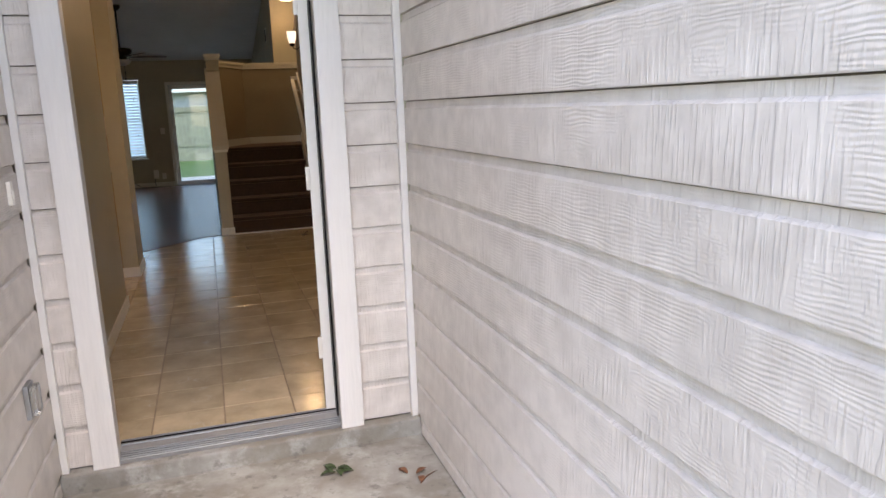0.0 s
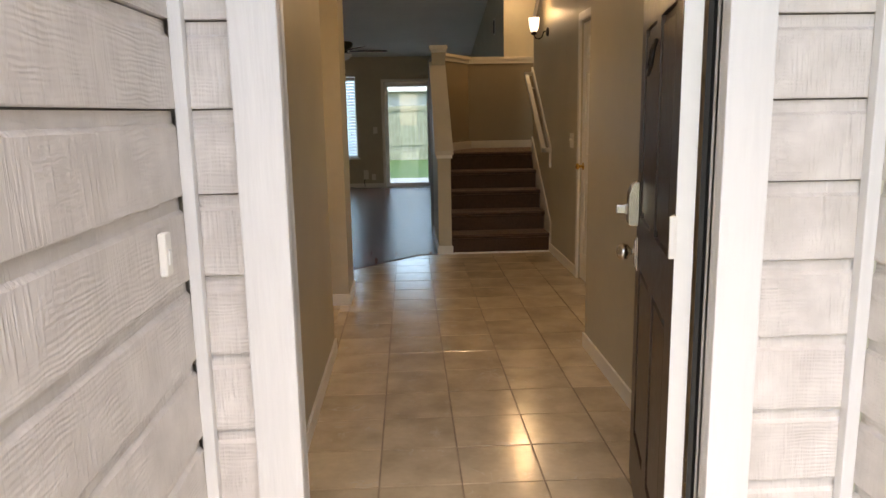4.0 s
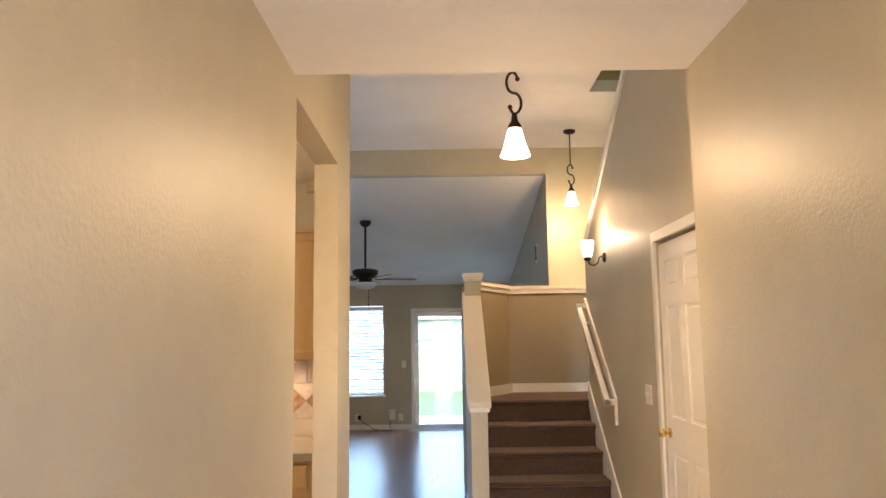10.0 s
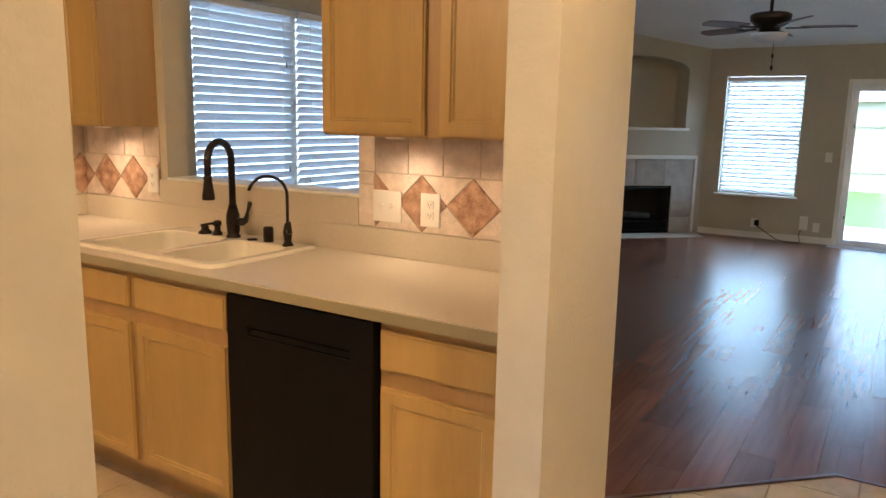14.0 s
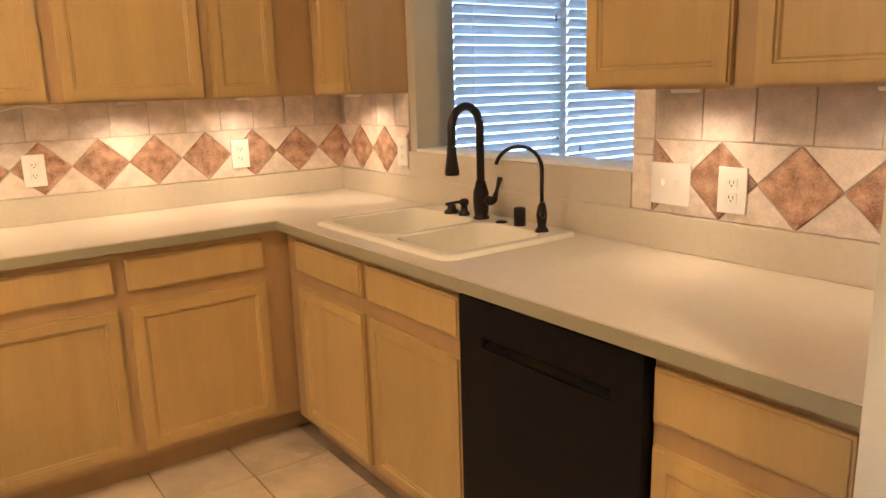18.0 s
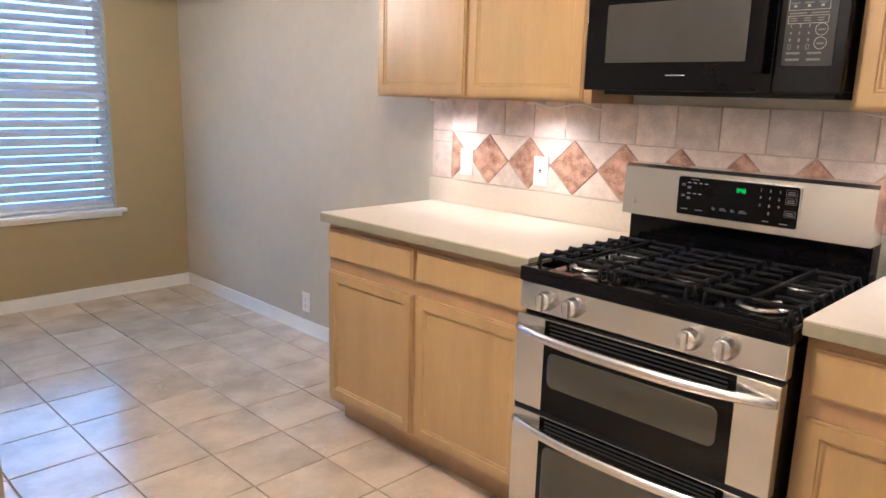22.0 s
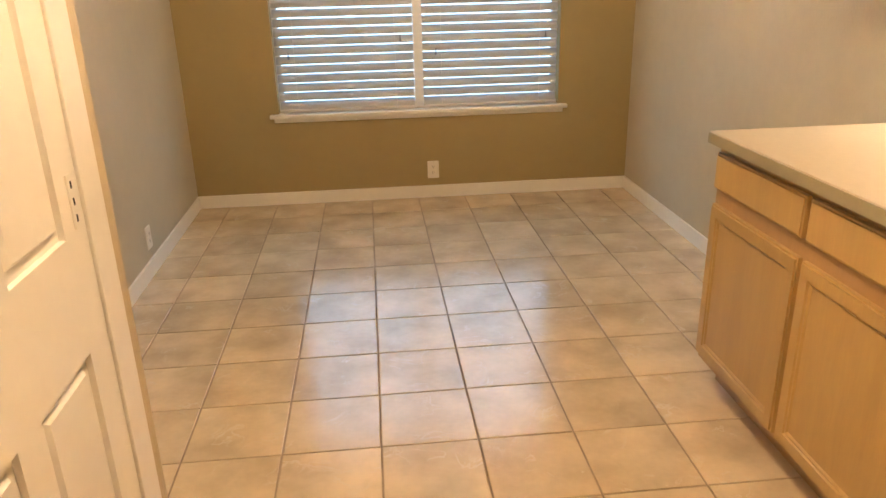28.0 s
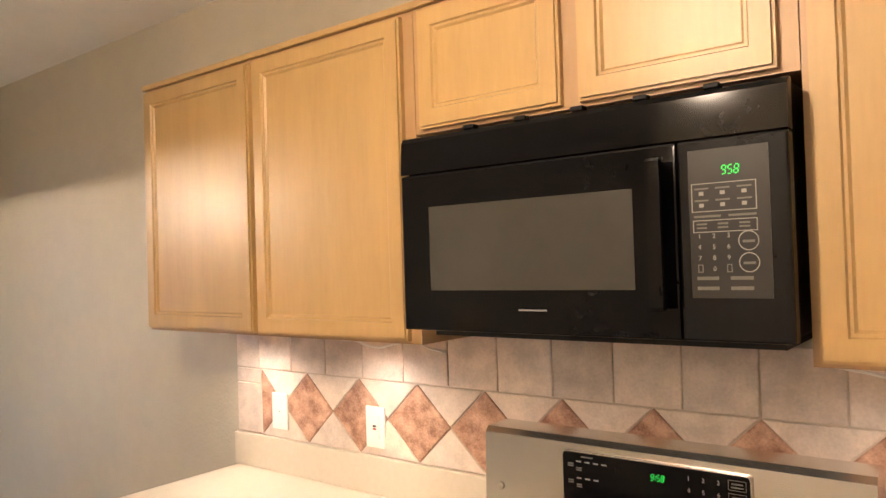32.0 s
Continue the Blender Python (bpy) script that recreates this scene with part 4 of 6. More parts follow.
def bar(u, v, w, mat=DIM_INK, h=0.0028):
    x, z = X0 + u * (X1 - X0), Z1 - v * (Z1 - Z0)
    part("key_label", boxes((x - w / 2, GX - 0.0009, z - h / 2, x + w / 2, GX, z + h / 2)), mat, bg)


seven_segment("9:58", 0.0118, bg_m(0.545, 0.22), LED, bg)
for i, ch in enumerate("1234567890"):
    words(ch, 0.0115, bg_m(0.705 + 0.073 * (i % 3) + (0.073 if ch == "0" else 0), 0.15 + 0.185 * (i // 3)), GREY_INK, bg, "key_digit")
bar(0.15, 0.065, 0.026)
for v in (0.15, 0.43):
    for u in (0.10, 0.15, 0.20) + ((0.25,) if v < 0.2 else ()):
        bar(u, v, 0.011, GREY_INK)
    for u, dv in ((0.05, 0.05), (0.05, 0.085), (0.10, 0.11), (0.10, 0.145)):
        bar(u, v + dv, 0.012)
for u, v, w in ((0.07, 0.85, 0.022), (0.20, 0.85, 0.025), (0.76, 0.90, 0.017), (0.90, 0.915, 0.024)):
    bar(u, v, w)
for u, w in ((0.33, 0.012), (0.41, 0.022), (0.49, 0.014), (0.575, 0.024)):
    bar(u - 0.006, 0.735, w * 0.7)
    bar(u, 0.775, w)
for v in (0.15, 0.35, 0.66):
    x, z = X0 + 0.94 * (X1 - X0), Z1 - v * (Z1 - Z0)
    part("key_frame", boxes((x - 0.016, GX - 0.0009, z - 0.0095, x + 0.016, GX, z - 0.0085), (x - 0.016, GX - 0.0009, z + 0.0085, x + 0.016, GX, z + 0.0095), (x - 0.016, GX - 0.0009, z - 0.0085, x - 0.015, GX, z + 0.0085), (x + 0.015, GX - 0.0009, z - 0.0085, x + 0.016, GX, z + 0.0085)), DIM_INK, bg)
    bar(0.94, v - 0.02, 0.020)
    bar(0.94, v + 0.03, 0.022)
part("badge", lathe(bmesh.new(), [(0.0085, 0), (0.0085, -0.002), (0.0065, -0.0022), (0.001, -0.001)], (0.045, GX + 0.004, 1.062), "y"), STEEL, bg)
for cx in (0.135, 0.394, 0.653):
    g = part("grate", bmesh.new(), MATTE_BLACK, st, "cast-iron black grate")
    bm = bmesh.new()
    for dx in (-0.105, 0.105):
        tube(bm, [(cx + dx, 0.055, 0.908), (cx + dx, 0.060, 0.938), (cx + dx, 0.545, 0.938), (cx + dx, 0.550, 0.908)], 0.0062, 6)
    for k in range(7):
        y = 0.075 + 0.075 * k
        x0, x1 = cx - 0.125, cx + 0.125
        if k in (1, 2, 4, 5) and cx != 0.394:
            tube(bm, [(x0, y, 0.910), (x0 + 0.008, y, 0.944), (cx - 0.035, y, 0.944)], 0.0066, 6)
            tube(bm, [(cx + 0.035, y, 0.944), (x1 - 0.008, y, 0.944), (x1, y, 0.910)], 0.0066, 6)
        else:
            tube(bm, [(x0, y, 0.910), (x0 + 0.008, y, 0.944), (x1 - 0.008, y, 0.944), (x1, y, 0.910)], 0.0066, 6)
    tube(bm, [(cx, 0.062, 0.944), (cx, 0.545, 0.944)], 0.0066, 6)
    bm.to_mesh(g.data)
    bm.free()
for x, y, r in ((0.135, 0.165, 0.042), (0.135, 0.44, 0.036), (0.394, 0.30, 0.050), (0.653, 0.165, 0.055), (0.653, 0.44, 0.034)):
    b = part("burner", lathe(bmesh.new(), [(r + 0.012, 0.905), (r + 0.010, 0.914), (r, 0.918), (r * 0.9, 0.918)], (x, y, 0)), STEEL, st, "steel burner base")
    part("burner_cap", lathe(bmesh.new(), [(r * 0.95, 0.917), (r * 0.95, 0.924), (r * 0.8, 0.929), (0.004, 0.930)], (x, y, 0)), BLACK, b)

mw = thing("microwave_oven", "black over-the-range microwave with digital clock", "microwave", pose(-2.972, 5.308, 0, 0, 0, 90))
MW, M0, M1, MB = 0.767, 1.430, 1.838, 1.755
part("case", boxes((0.004, 0.02, M0 + 0.006, MW - 0.004, 0.33, M1), bevel=0.004), MATTE_BLACK, mw)
part("bottom_vent", boxes((0.06, 0.03, M0 - 0.012, MW - 0.02, 0.32, M0 + 0.006)), DARK, mw)
part("top_band", prism(bmesh.new(), [(0.0, MB + 0.003), (0.004, M1 - 0.012), (0.010, M1 - 0.003), (0.018, M1), (0.03, M1), (0.03, MB + 0.003)], 0, MW, "x"), BLACK, mw)
for i in range(5):
    part("mounting_tab", boxes((0.16 + 0.12 * i, 0.010, M1 - 0.001, 0.185 + 0.12 * i, 0.03, M1 + 0.008), bevel=0.002), MATTE_BLACK, mw)
md = part("door", boxes((0, 0, M0, 0.594, 0.03, MB), bevel=0.004), BLACK, mw)
part("window", boxes((0.074, -0.0015, 1.513, 0.518, 0.002, 1.686), bevel=0.0008), MW_GLASS, md, "grey mesh microwave window")
part("handle", boxes((0.556, -0.042, 1.480, 0.582, -0.022, 1.730), (0.560, -0.024, 1.486, 0.578, 0.001, 1.508), (0.560, -0.024, 1.703, 0.578, 0.001, 1.725), bevel=0.006), BLACK, md)
mp = part("keypad_panel", boxes((0.597, 0, M0, MW, 0.03, MB), bevel=0.004), BLACK, mw)
part("keypad", boxes((0.615, -0.0012, 1.500, 0.738, 0.002, 1.738)), PANEL, mp, "dark grey keypad")
mw_m = lambda x, z: pose(x, -0.0022, z, *UPRIGHT)
seven_segment("958", 0.0135, mw_m(0.681, 1.703), LED, mp)
for i, ch in enumerate("1234567890"):
    words(ch, 0.0105, mw_m(0.630 + 0.0225 * (i % 3) + (0.0225 if ch == "0" else 0), 1.599 - 0.0175 * (i // 3)), GREY_INK, mp, "key_digit")
for x in (0.630, 0.675):
    part("key_symbol", boxes((x - 0.004, -0.002, 1.541, x + 0.004, -0.001, 1.5425), (x - 0.004, -0.002, 1.5525, x + 0.004, -0.001, 1.554), (x - 0.004, -0.002, 1.5425, x - 0.0028, -0.001, 1.5525), (x + 0.0028, -0.002, 1.5425, x + 0.004, -0.001, 1.5525)), DIM_INK, mp)
for x0, z0, x1, z1 in ((0.619, 1.638, 0.719, 1.684), (0.620, 1.605, 0.719, 1.625)):
    part("key_frame", boxes((x0, -0.002, z0, x1, -0.001, z0 + 0.0014), (x0, -0.002, z1 - 0.0014, x1, -0.001, z1), (x0, -0.002, z0, x0 + 0.0014, -0.001, z1), (x1 - 0.0014, -0.002, z0, x1, -0.001, z1)), GREY_INK, mp)
for i in range(6):
    x, z = 0.624 + 0.033 * (i % 3), 1.674 - 0.019 * (i // 3)
    part("key_label", boxes((x, -0.002, z, x + 0.022, -0.001, z + 0.0026)), DIM_INK, mp)
    part("key_symbol", boxes((x + 0.007, -0.002, z - 0.0095, x + 0.0145, -0.001, z - 0.0035), bevel=0.0004), GREY_INK, mp)
for i in range(2):
    part("key_label", boxes((0.622 + 0.054 * i, -0.002, 1.629, 0.664 + 0.054 * i, -0.001, 1.6325)), DIM_INK, mp)
for i in range(3):
    for z in (1.617, 1.611):
        part("key_label", boxes((0.626 + 0.033 * i, -0.002, z, 0.642 + 0.033 * i, -0.001, z + 0.0028)), DIM_INK, mp)
for i in range(4):
    x, z = 0.624 + 0.052 * (i % 2), 1.529 - 0.016 * (i // 2)
    part("key_label", boxes((x, -0.002, z, x + 0.034, -0.001, z + 0.0055)), DIM_INK, mp)
for z in (1.590, 1.556):
    bm = bmesh.new()
    tube(bm, [(0.705 + 0.0148 * math.cos(a), -0.0015, z + 0.0148 * math.sin(a)) for a in np.linspace(0, 2 * math.pi, 25)], 0.0009, 5)
    part("round_key", bm, GREY_INK, mp)
    part("key_label", boxes((0.696, -0.002, z - 0.003, 0.714, -0.001, z + 0.001)), DIM_INK, mp)
part("badge", boxes((0.285, -0.0015, 1.474, 0.345, 0, 1.477)), GREY_INK, md)


# ---- switches and outlets ----
def plate(label, m, w, h, kind, group="wall plates"):
    """A wall plate lying on the plane y = 0 and facing -y, centred at the origin."""
    p = thing("wall_switch" if kind == "switch" else "outlet", label, "switch" if kind == "switch" else "outlet", m, group)
    part("plate", boxes((-w / 2, -0.006, -h / 2, w / 2, 0.001, h / 2), bevel=0.0025), PLATE, p)
    gangs = 1 if w < 0.10 else 2 if w < 0.145 else 3
    for g in range(gangs):
        x = (g - (gangs - 1) / 2) * 0.046
        if kind == "switch":
            part("toggle", boxes((x - 0.004, -0.020, -0.004, x + 0.004, -0.005, 0.014), bevel=0.001), PLATE, p)
        elif kind == "rocker":
            part("rocker", boxes((x - 0.016, -0.009, -0.033, x + 0.016, -0.005, 0.033), bevel=0.0015), PLATE, p)
        elif kind == "blank":
            part("screw", lathe(bmesh.new(), [(0.003, -0.0055), (0.003, -0.0068), (0.001, -0.007)], (0, 0, 0), "y", 8), NICKEL, p)
        elif kind == "gfci":
            part("face", boxes((x - 0.016, -0.008, -0.033, x + 0.016, -0.005, 0.033), bevel=0.001), PLATE, p)
            part("button", boxes((x - 0.006, -0.0095, 0.001, x + 0.006, -0.0075, 0.006)), BLACK, p)
            part("button", boxes((x - 0.006, -0.0095, -0.007, x + 0.006, -0.0075, -0.002)), RED, p)
        else:
            for z in (-0.020, 0.020):
                s = part("socket", boxes((x - 0.016, -0.008, z - 0.014, x + 0.016, -0.005, z + 0.014), bevel=0.003), PLATE, p)
                part("slots", boxes((x - 0.007, -0.0085, z - 0.002, x - 0.005, -0.0075, z + 0.007), (x + 0.005, -0.0085, z - 0.002, x + 0.007, -0.0075, z + 0.007), (x - 0.002, -0.0085, z - 0.009, x + 0.002, -0.0075, z - 0.005)), DARK, s)
    return p


TF = KX + 0.010                # face of the tiles behind the stove
TS = KY - 0.010
plate("white duplex outlet on rust and cream tiles", pose(TF, 6.566, 1.134, 0, 0, 90), 0.080, 0.125, "outlet")
plate("white duplex outlet on tiles near the corner", pose(TF, 7.400, 1.136, 0, 0, 90), 0.083, 0.128, "outlet")
plate("white outlet with test buttons on tiles", pose(TF, 4.908, 1.113, 0, 0, 90), 0.070, 0.116, "gfci")
plate("white blank plate on tiles over the counter", pose(TF, 4.499, 1.117, 0, 0, 90), 0.072, 0.114, "blank")
plate("white double switch plate over the counter", pose(-1.349, TS, 1.118), 0.130, 0.120, "switch")
plate("white outlet on tiles beside the pass-through", pose(-1.153, TS, 1.118), 0.084, 0.124, "outlet")
plate("white outlet on tiles beside the sink", pose(-2.748, TS, 1.136), 0.078, 0.122, "outlet")
plate("white outlet low on the olive wall", pose(-1.976, BY + 0.001, 0.192, 0, 0, 180), 0.076, 0.118, "outlet")
plate("white outlet low on the greige wall", pose(KX + 0.001, 3.24, 0.19, 0, 0, 90), 0.074, 0.116, "outlet")
plate("white outlet low on the side wall", pose(BX - 0.001, 2.88, 0.195, 0, 0, -90), 0.074, 0.116, "outlet")
plate("white triple switch plate by the front door", pose(HL + 0.001, 4.185, 1.118, 0, 0, 90), 0.165, 0.120, "switch")
plate("white double switch plate beside the closet", pose(SR - 0.001, 8.135, 1.13, 0, 0, -90), 0.125, 0.122, "switch")
plate("white light switch beside the patio door", pose(-0.489, BACK - 0.001, 1.075), 0.078, 0.120, "switch")
plate("white outlet by the patio door", pose(-0.545, BACK - 0.001, 0.20), 0.075, 0.115, "blank")
plate("white outlet low on the back wall", pose(-1.27, BACK - 0.001, 0.20), 0.075, 0.115, "outlet")

# ---- under-cabinet lights ----
for i, (x, y, e) in enumerate(((-3.15, 4.46, 1), (-3.15, 4.98, 1), (-3.15, 6.30, 1), (-3.15, 6.90, 1), (-3.15, 7.38, 1), (-2.93, 7.80, 0.8), (-1.22, 7.80, 0.7), (-0.72, 7.80, 0.4))):
    pk = thing("puck_light", "small round white light under the wall cabinet", "light", pose(x, y, LOW + 0.001), "under-cabinet lights")
    part("ring", lathe(bmesh.new(), [(0.036, 0), (0.036, -0.010), (0.032, -0.013), (0.028, -0.013)]), WHITE, pk)
    part("lens", lathe(bmesh.new(), [(0.027, -0.010), (0.027, -0.0125), (0.001, -0.013)]), PUCK, pk)
    lamp("puck_light_beam", "SPOT", (x, y, LOW - 0.02), PUCK_W * e, (1.0, 0.80, 0.56), 0.015, 160)
    lamp("puck_light_core", "SPOT", (x, y, LOW - 0.02), PUCK_W * e * 0.8, (1.0, 0.80, 0.56), 0.01, 62)
cord = thing("light_cord", "thin cream cord under the cabinets", "cord")
part("cord", tube(bmesh.new(), [(-3.10, 6.10 + 0.05 * i, LOW - 0.004 - 0.018 * math.sin(i * 0.7) ** 2) for i in range(12)], 0.003, 6), WHITE, cord)
cord = thing("light_cord", "thin cream cord looping by the microwave", "cord")
part("cord", tube(bmesh.new(), [(-3.12, 4.98 + 0.04 * i, LOW - 0.004 - 0.02 * math.sin(i * 0.6) ** 2) for i in range(9)], 0.003, 6), WHITE, cord)

# ---- kitchen ceiling fixture and breakfast pendant ----
kl = thing("ceiling_light", "ribbed glass dome ceiling light by the pass-through", "ceiling light", pose(-2.07, 7.60, KC))
part("base", lathe(bmesh.new(), [(0.075, 0), (0.075, -0.02), (0.06, -0.03), (0.045, -0.035)]), STEEL, kl)
bm = bmesh.new()
lathe(bm, [(0.045, -0.03), (0.085, -0.06), (0.095, -0.085), (0.085, -0.115), (0.05, -0.14), (0.003, -0.148)], seg=32)
part("dome", bm, RIBBED, kl, "ribbed clear glass dome")
el = thing("ceiling_light", "round frosted entry ceiling light", "ceiling light", pose(0.55, 4.15, HC))
part("base", lathe(bmesh.new(), [(0.15, 0), (0.15, -0.02), (0.13, -0.025)]), WHITE, el)
part("dome", lathe(bmesh.new(), [(0.135, -0.022), (0.13, -0.04), (0.09, -0.055), (0.003, -0.06)], seg=28), SHADE_DIM, el, "frosted glass dome")
# Kitchen light out of view; its place and fixture are assumed.
ml = thing("ceiling_light", "assumed round kitchen ceiling light, out of view", "ceiling light", pose(-1.70, 5.55, KC))
part("base", lathe(bmesh.new(), [(0.17, 0), (0.17, -0.02), (0.15, -0.025)]), WHITE, ml)
part("dome", lathe(bmesh.new(), [(0.155, -0.022), (0.15, -0.05), (0.11, -0.075), (0.003, -0.088)], seg=28), SHADE_DIM, ml, "frosted glass dome")

bp = thing("pendant_lamp", "black dome pendant with gold inside over the breakfast area", "pendant lamp", pose(-1.960, 3.07, 0))
part("canopy", lathe(bmesh.new(), [(0.062, KC), (0.062, KC - 0.045), (0.055, KC - 0.052), (0.004, KC - 0.053)]), MATTE_BLACK, bp)
part("cord", tube(bmesh.new(), [(0, 0, KC - 0.05), (0, 0, 2.12)], 0.0035, 8), MATTE_BLACK, bp)
part("shade", lathe(bmesh.new(), [(0.010, 2.165), (0.018, 2.12), (0.034, 2.085), (0.10, 2.065), (0.175, 2.025), (0.222, 1.965), (0.235, 1.915), (0.231, 1.915), (0.218, 1.962), (0.172, 2.020), (0.10, 2.058), (0.03, 2.075)], seg=40), MATTE_BLACK, bp, "black metal dome shade")
part("lining", lathe(bmesh.new(), [(0.2305, 1.917), (0.2165, 1.961), (0.1705, 2.0185), (0.10, 2.0565), (0.03, 2.0735)], seg=40), GOLD, bp, "gold inner lining")
part("bulb", lathe(bmesh.new(), [(0.012, 2.06), (0.016, 2.02), (0.030, 1.985), (0.034, 1.965), (0.028, 1.945), (0.003, 1.934)]), BULB, bp, "glowing bulb")

vent = thing("ceiling_vent", "white metal ceiling vent with slats", "vent", pose(-1.74, 2.24, KC))
part("frame", boxes((-0.18, -0.09, -0.012, 0.18, -0.065, 0), (-0.18, 0.065, -0.012, 0.18, 0.09, 0), (-0.18, -0.065, -0.012, -0.15, 0.065, 0), (0.15, -0.065, -0.012, 0.18, 0.065, 0), bevel=0.003), WHITE, vent)
part("backing", boxes((-0.15, -0.065, -0.002, 0.15, 0.065, -0.001)), DARK, vent)
for i in range(11):
    part("slat", boxes((-0.002, -0.062, -0.006, 0.012, 0.062, 0.006)), WHITE, vent, at=pose(-0.14 + 0.027 * i, 0, -0.009, 0, 50, 0))

# ---- pantry door ----
def panel_leaf(w, h, t, cols=2, rows=((0.215, 0.82), (1.02, 1.655), (1.765, 1.925)), stile=0.105):
    """A moulded panel door leaf from (0, 0, 0) to (w, t, h), alike on both faces."""
    bm = bmesh.new()
    k = h / 2.03
    mid = stile * 0.9
    pw = (w - 2 * stile - (cols - 1) * mid) / cols
    xs = [(stile + c * (pw + mid), stile + c * (pw + mid) + pw) for c in range(cols)]
    zs = [(a * k, b * k) for a, b in rows]
    cuts = [0.0] + [v for z in zs for v in z] + [h]
    for i in range(0, len(cuts), 2):
        box(bm, 0, 0, cuts[i], w, t, cuts[i + 1])
    for z0, z1 in zs:
        edges = [0.0] + [v for x in xs for v in x] + [w]
        for i in range(0, len(edges), 2):
            box(bm, edges[i], 0, z0, edges[i + 1], t, z1)
        for x0, x1 in xs:
            box(bm, x0, 0.011, z0, x1, t - 0.011, z1)
            r = bmesh.ops.create_cube(bm, size=1.0, matrix=Matrix.Translation(((x0 + x1) / 2, t / 2, (z0 + z1) / 2)) @ Matrix.Diagonal((x1 - x0 - 0.03, t - 0.006, z1 - z0 - 0.03, 1)))
            es = [e for e in {e for v in r["verts"] for e in v.link_edges} if abs(e.verts[0].co.y - e.verts[1].co.y) < 1e-4]
            bmesh.ops.bevel(bm, geom=es, offset=0.011, segments=1, affect="EDGES")
    return bm


def knob_mesh(r, reach):
    return lathe(bmesh.new(), [(r * 1.15, 0), (r * 1.15, -0.006), (r * 0.5, -0.010), (r * 0.42, -reach * 0.5), (r * 0.9, -reach * 0.62), (r, -reach * 0.8), (r * 0.85, -reach * 0.97), (0.003, -reach)], axis="y")


def hinge_on(parent, x, z, mat, y=0.0):
    part("hinge", boxes((x - 0.016, y - 0.004, z - 0.045, x + 0.016, y + 0.001, z + 0.045), (x - 0.006, y - 0.010, z - 0.045, x + 0.006, y - 0.003, z + 0.045), bevel=0.001), mat, parent, "small metal hinge")


# closet door by the stairs
cd = thing("door_1", "white six-panel closet door with brass knob, closed", "door", pose(SR + 0.012, 7.832, 0.012, 0, 0, -90), kind="structure")
part("leaf", panel_leaf(0.795, 2.04, 0.035), WHITE, cd)
k = part("knob", knob_mesh(0.026, 0.062), BRASS, cd, "polished brass knob", at=pose(0.065, 0, 0.925))
for z in (0.25, 1.02, 1.80):
    hinge_on(cd, 0.782, z, NICKEL, -0.008)
set_of("door_casing", "white painted casing round the closet door", "trim", WHITE, "board", (SR - 0.016, 7.838, 0, SR + 0.001, 7.898, 2.134), (SR - 0.016, 6.968, 0, SR + 0.001, 7.030, 2.134), (SR - 0.016, 7.030, 2.074, SR + 0.001, 7.838, 2.134), bevel=0.003)
# pantry door
pd = thing("door_2", "white panelled pantry door with brass knob, closed", "door", pose(-1.092, 5.945, 0.012, 0, 0, -90), kind="structure")
part("leaf", panel_leaf(0.645, 2.03, 0.035, stile=0.085), WHITE, pd)
part("knob", knob_mesh(0.027, 0.065), BRASS, pd, "polished brass knob", at=pose(0.06, 0, 0.92))
for z in (0.25, 1.07, 1.80):
    hp = part("hinge", boxes((0.600, -0.0035, z - 0.045, 0.622, 0.0005, z + 0.045), bevel=0.0008), WHITE, pd, "painted-over flat hinge plate")
    for k in (-0.028, 0.0, 0.028):
        part("slot", boxes((0.608, -0.0042, z + k - 0.006, 0.613, -0.003, z + k + 0.006)), DARK, hp)
set_of("door_casing", "white casing round the pantry door", "trim", WHITE, "board", (-1.098, 5.948, 0, -1.079, 6.008, 2.12), (-1.098, 5.2965, 2.05, -1.079, 5.948, 2.12), (-1.098, 5.212, 0, -1.079, 5.2965, 2.12), bevel=0.003)

# front door, swung in against the side wall
fd = thing("door_3", "dark brown six-panel front door standing open", "door", pose(0.783, 3.605, 0.016, 0, 0, 77.8), kind="structure")
part("leaf", panel_leaf(0.905, 2.03, 0.044, rows=((0.21, 0.83), (1.0, 1.62), (1.73, 1.92)), stile=0.115), DOOR_BROWN, fd)
part("leaf_edge", boxes((-0.002, 0.001, 0, 0.0, 0.043, 2.03)), WHITE, fd, "white painted hinge edge")
kp = part("keypad_lock", prism(bmesh.new(), [(0.044, 0.968), (0.076, 0.968), (0.084, 0.978), (0.084, 1.075), (0.074, 1.108), (0.060, 1.122), (0.044, 1.122)], 0.812, 0.884, "x"), NICKEL, fd, "satin nickel lock housing")
bmod = kp.modifiers.new("soft_edges", "BEVEL")
bmod.width, bmod.segments = 0.004, 2
part("turn_piece", boxes((0.830, 0.083, 1.005, 0.866, 0.090, 1.043), (0.836, 0.088, 1.009, 0.860, 0.122, 1.039), bevel=0.004), NICKEL, kp)
rp = part("rose_plate", boxes((0.816, 0.044, 0.806, 0.876, 0.050, 0.926), (0.824, 0.049, 0.818, 0.868, 0.056, 0.914), bevel=0.003), NICKEL, fd, "satin nickel back plate")
part("knob", lathe(bmesh.new(), [(0.018, 0.054), (0.013, 0.058), (0.011, 0.066), (0.015, 0.072), (0.025, 0.078), (0.0295, 0.090), (0.029, 0.100), (0.023, 0.111), (0.012, 0.116), (0.003, 0.117)], (0.846, 0, 0.872), "y", 28), NICKEL, rp)
part("latch_plate", boxes((0.904, 0.010, 0.90, 0.907, 0.034, 0.99)), NICKEL, fd)
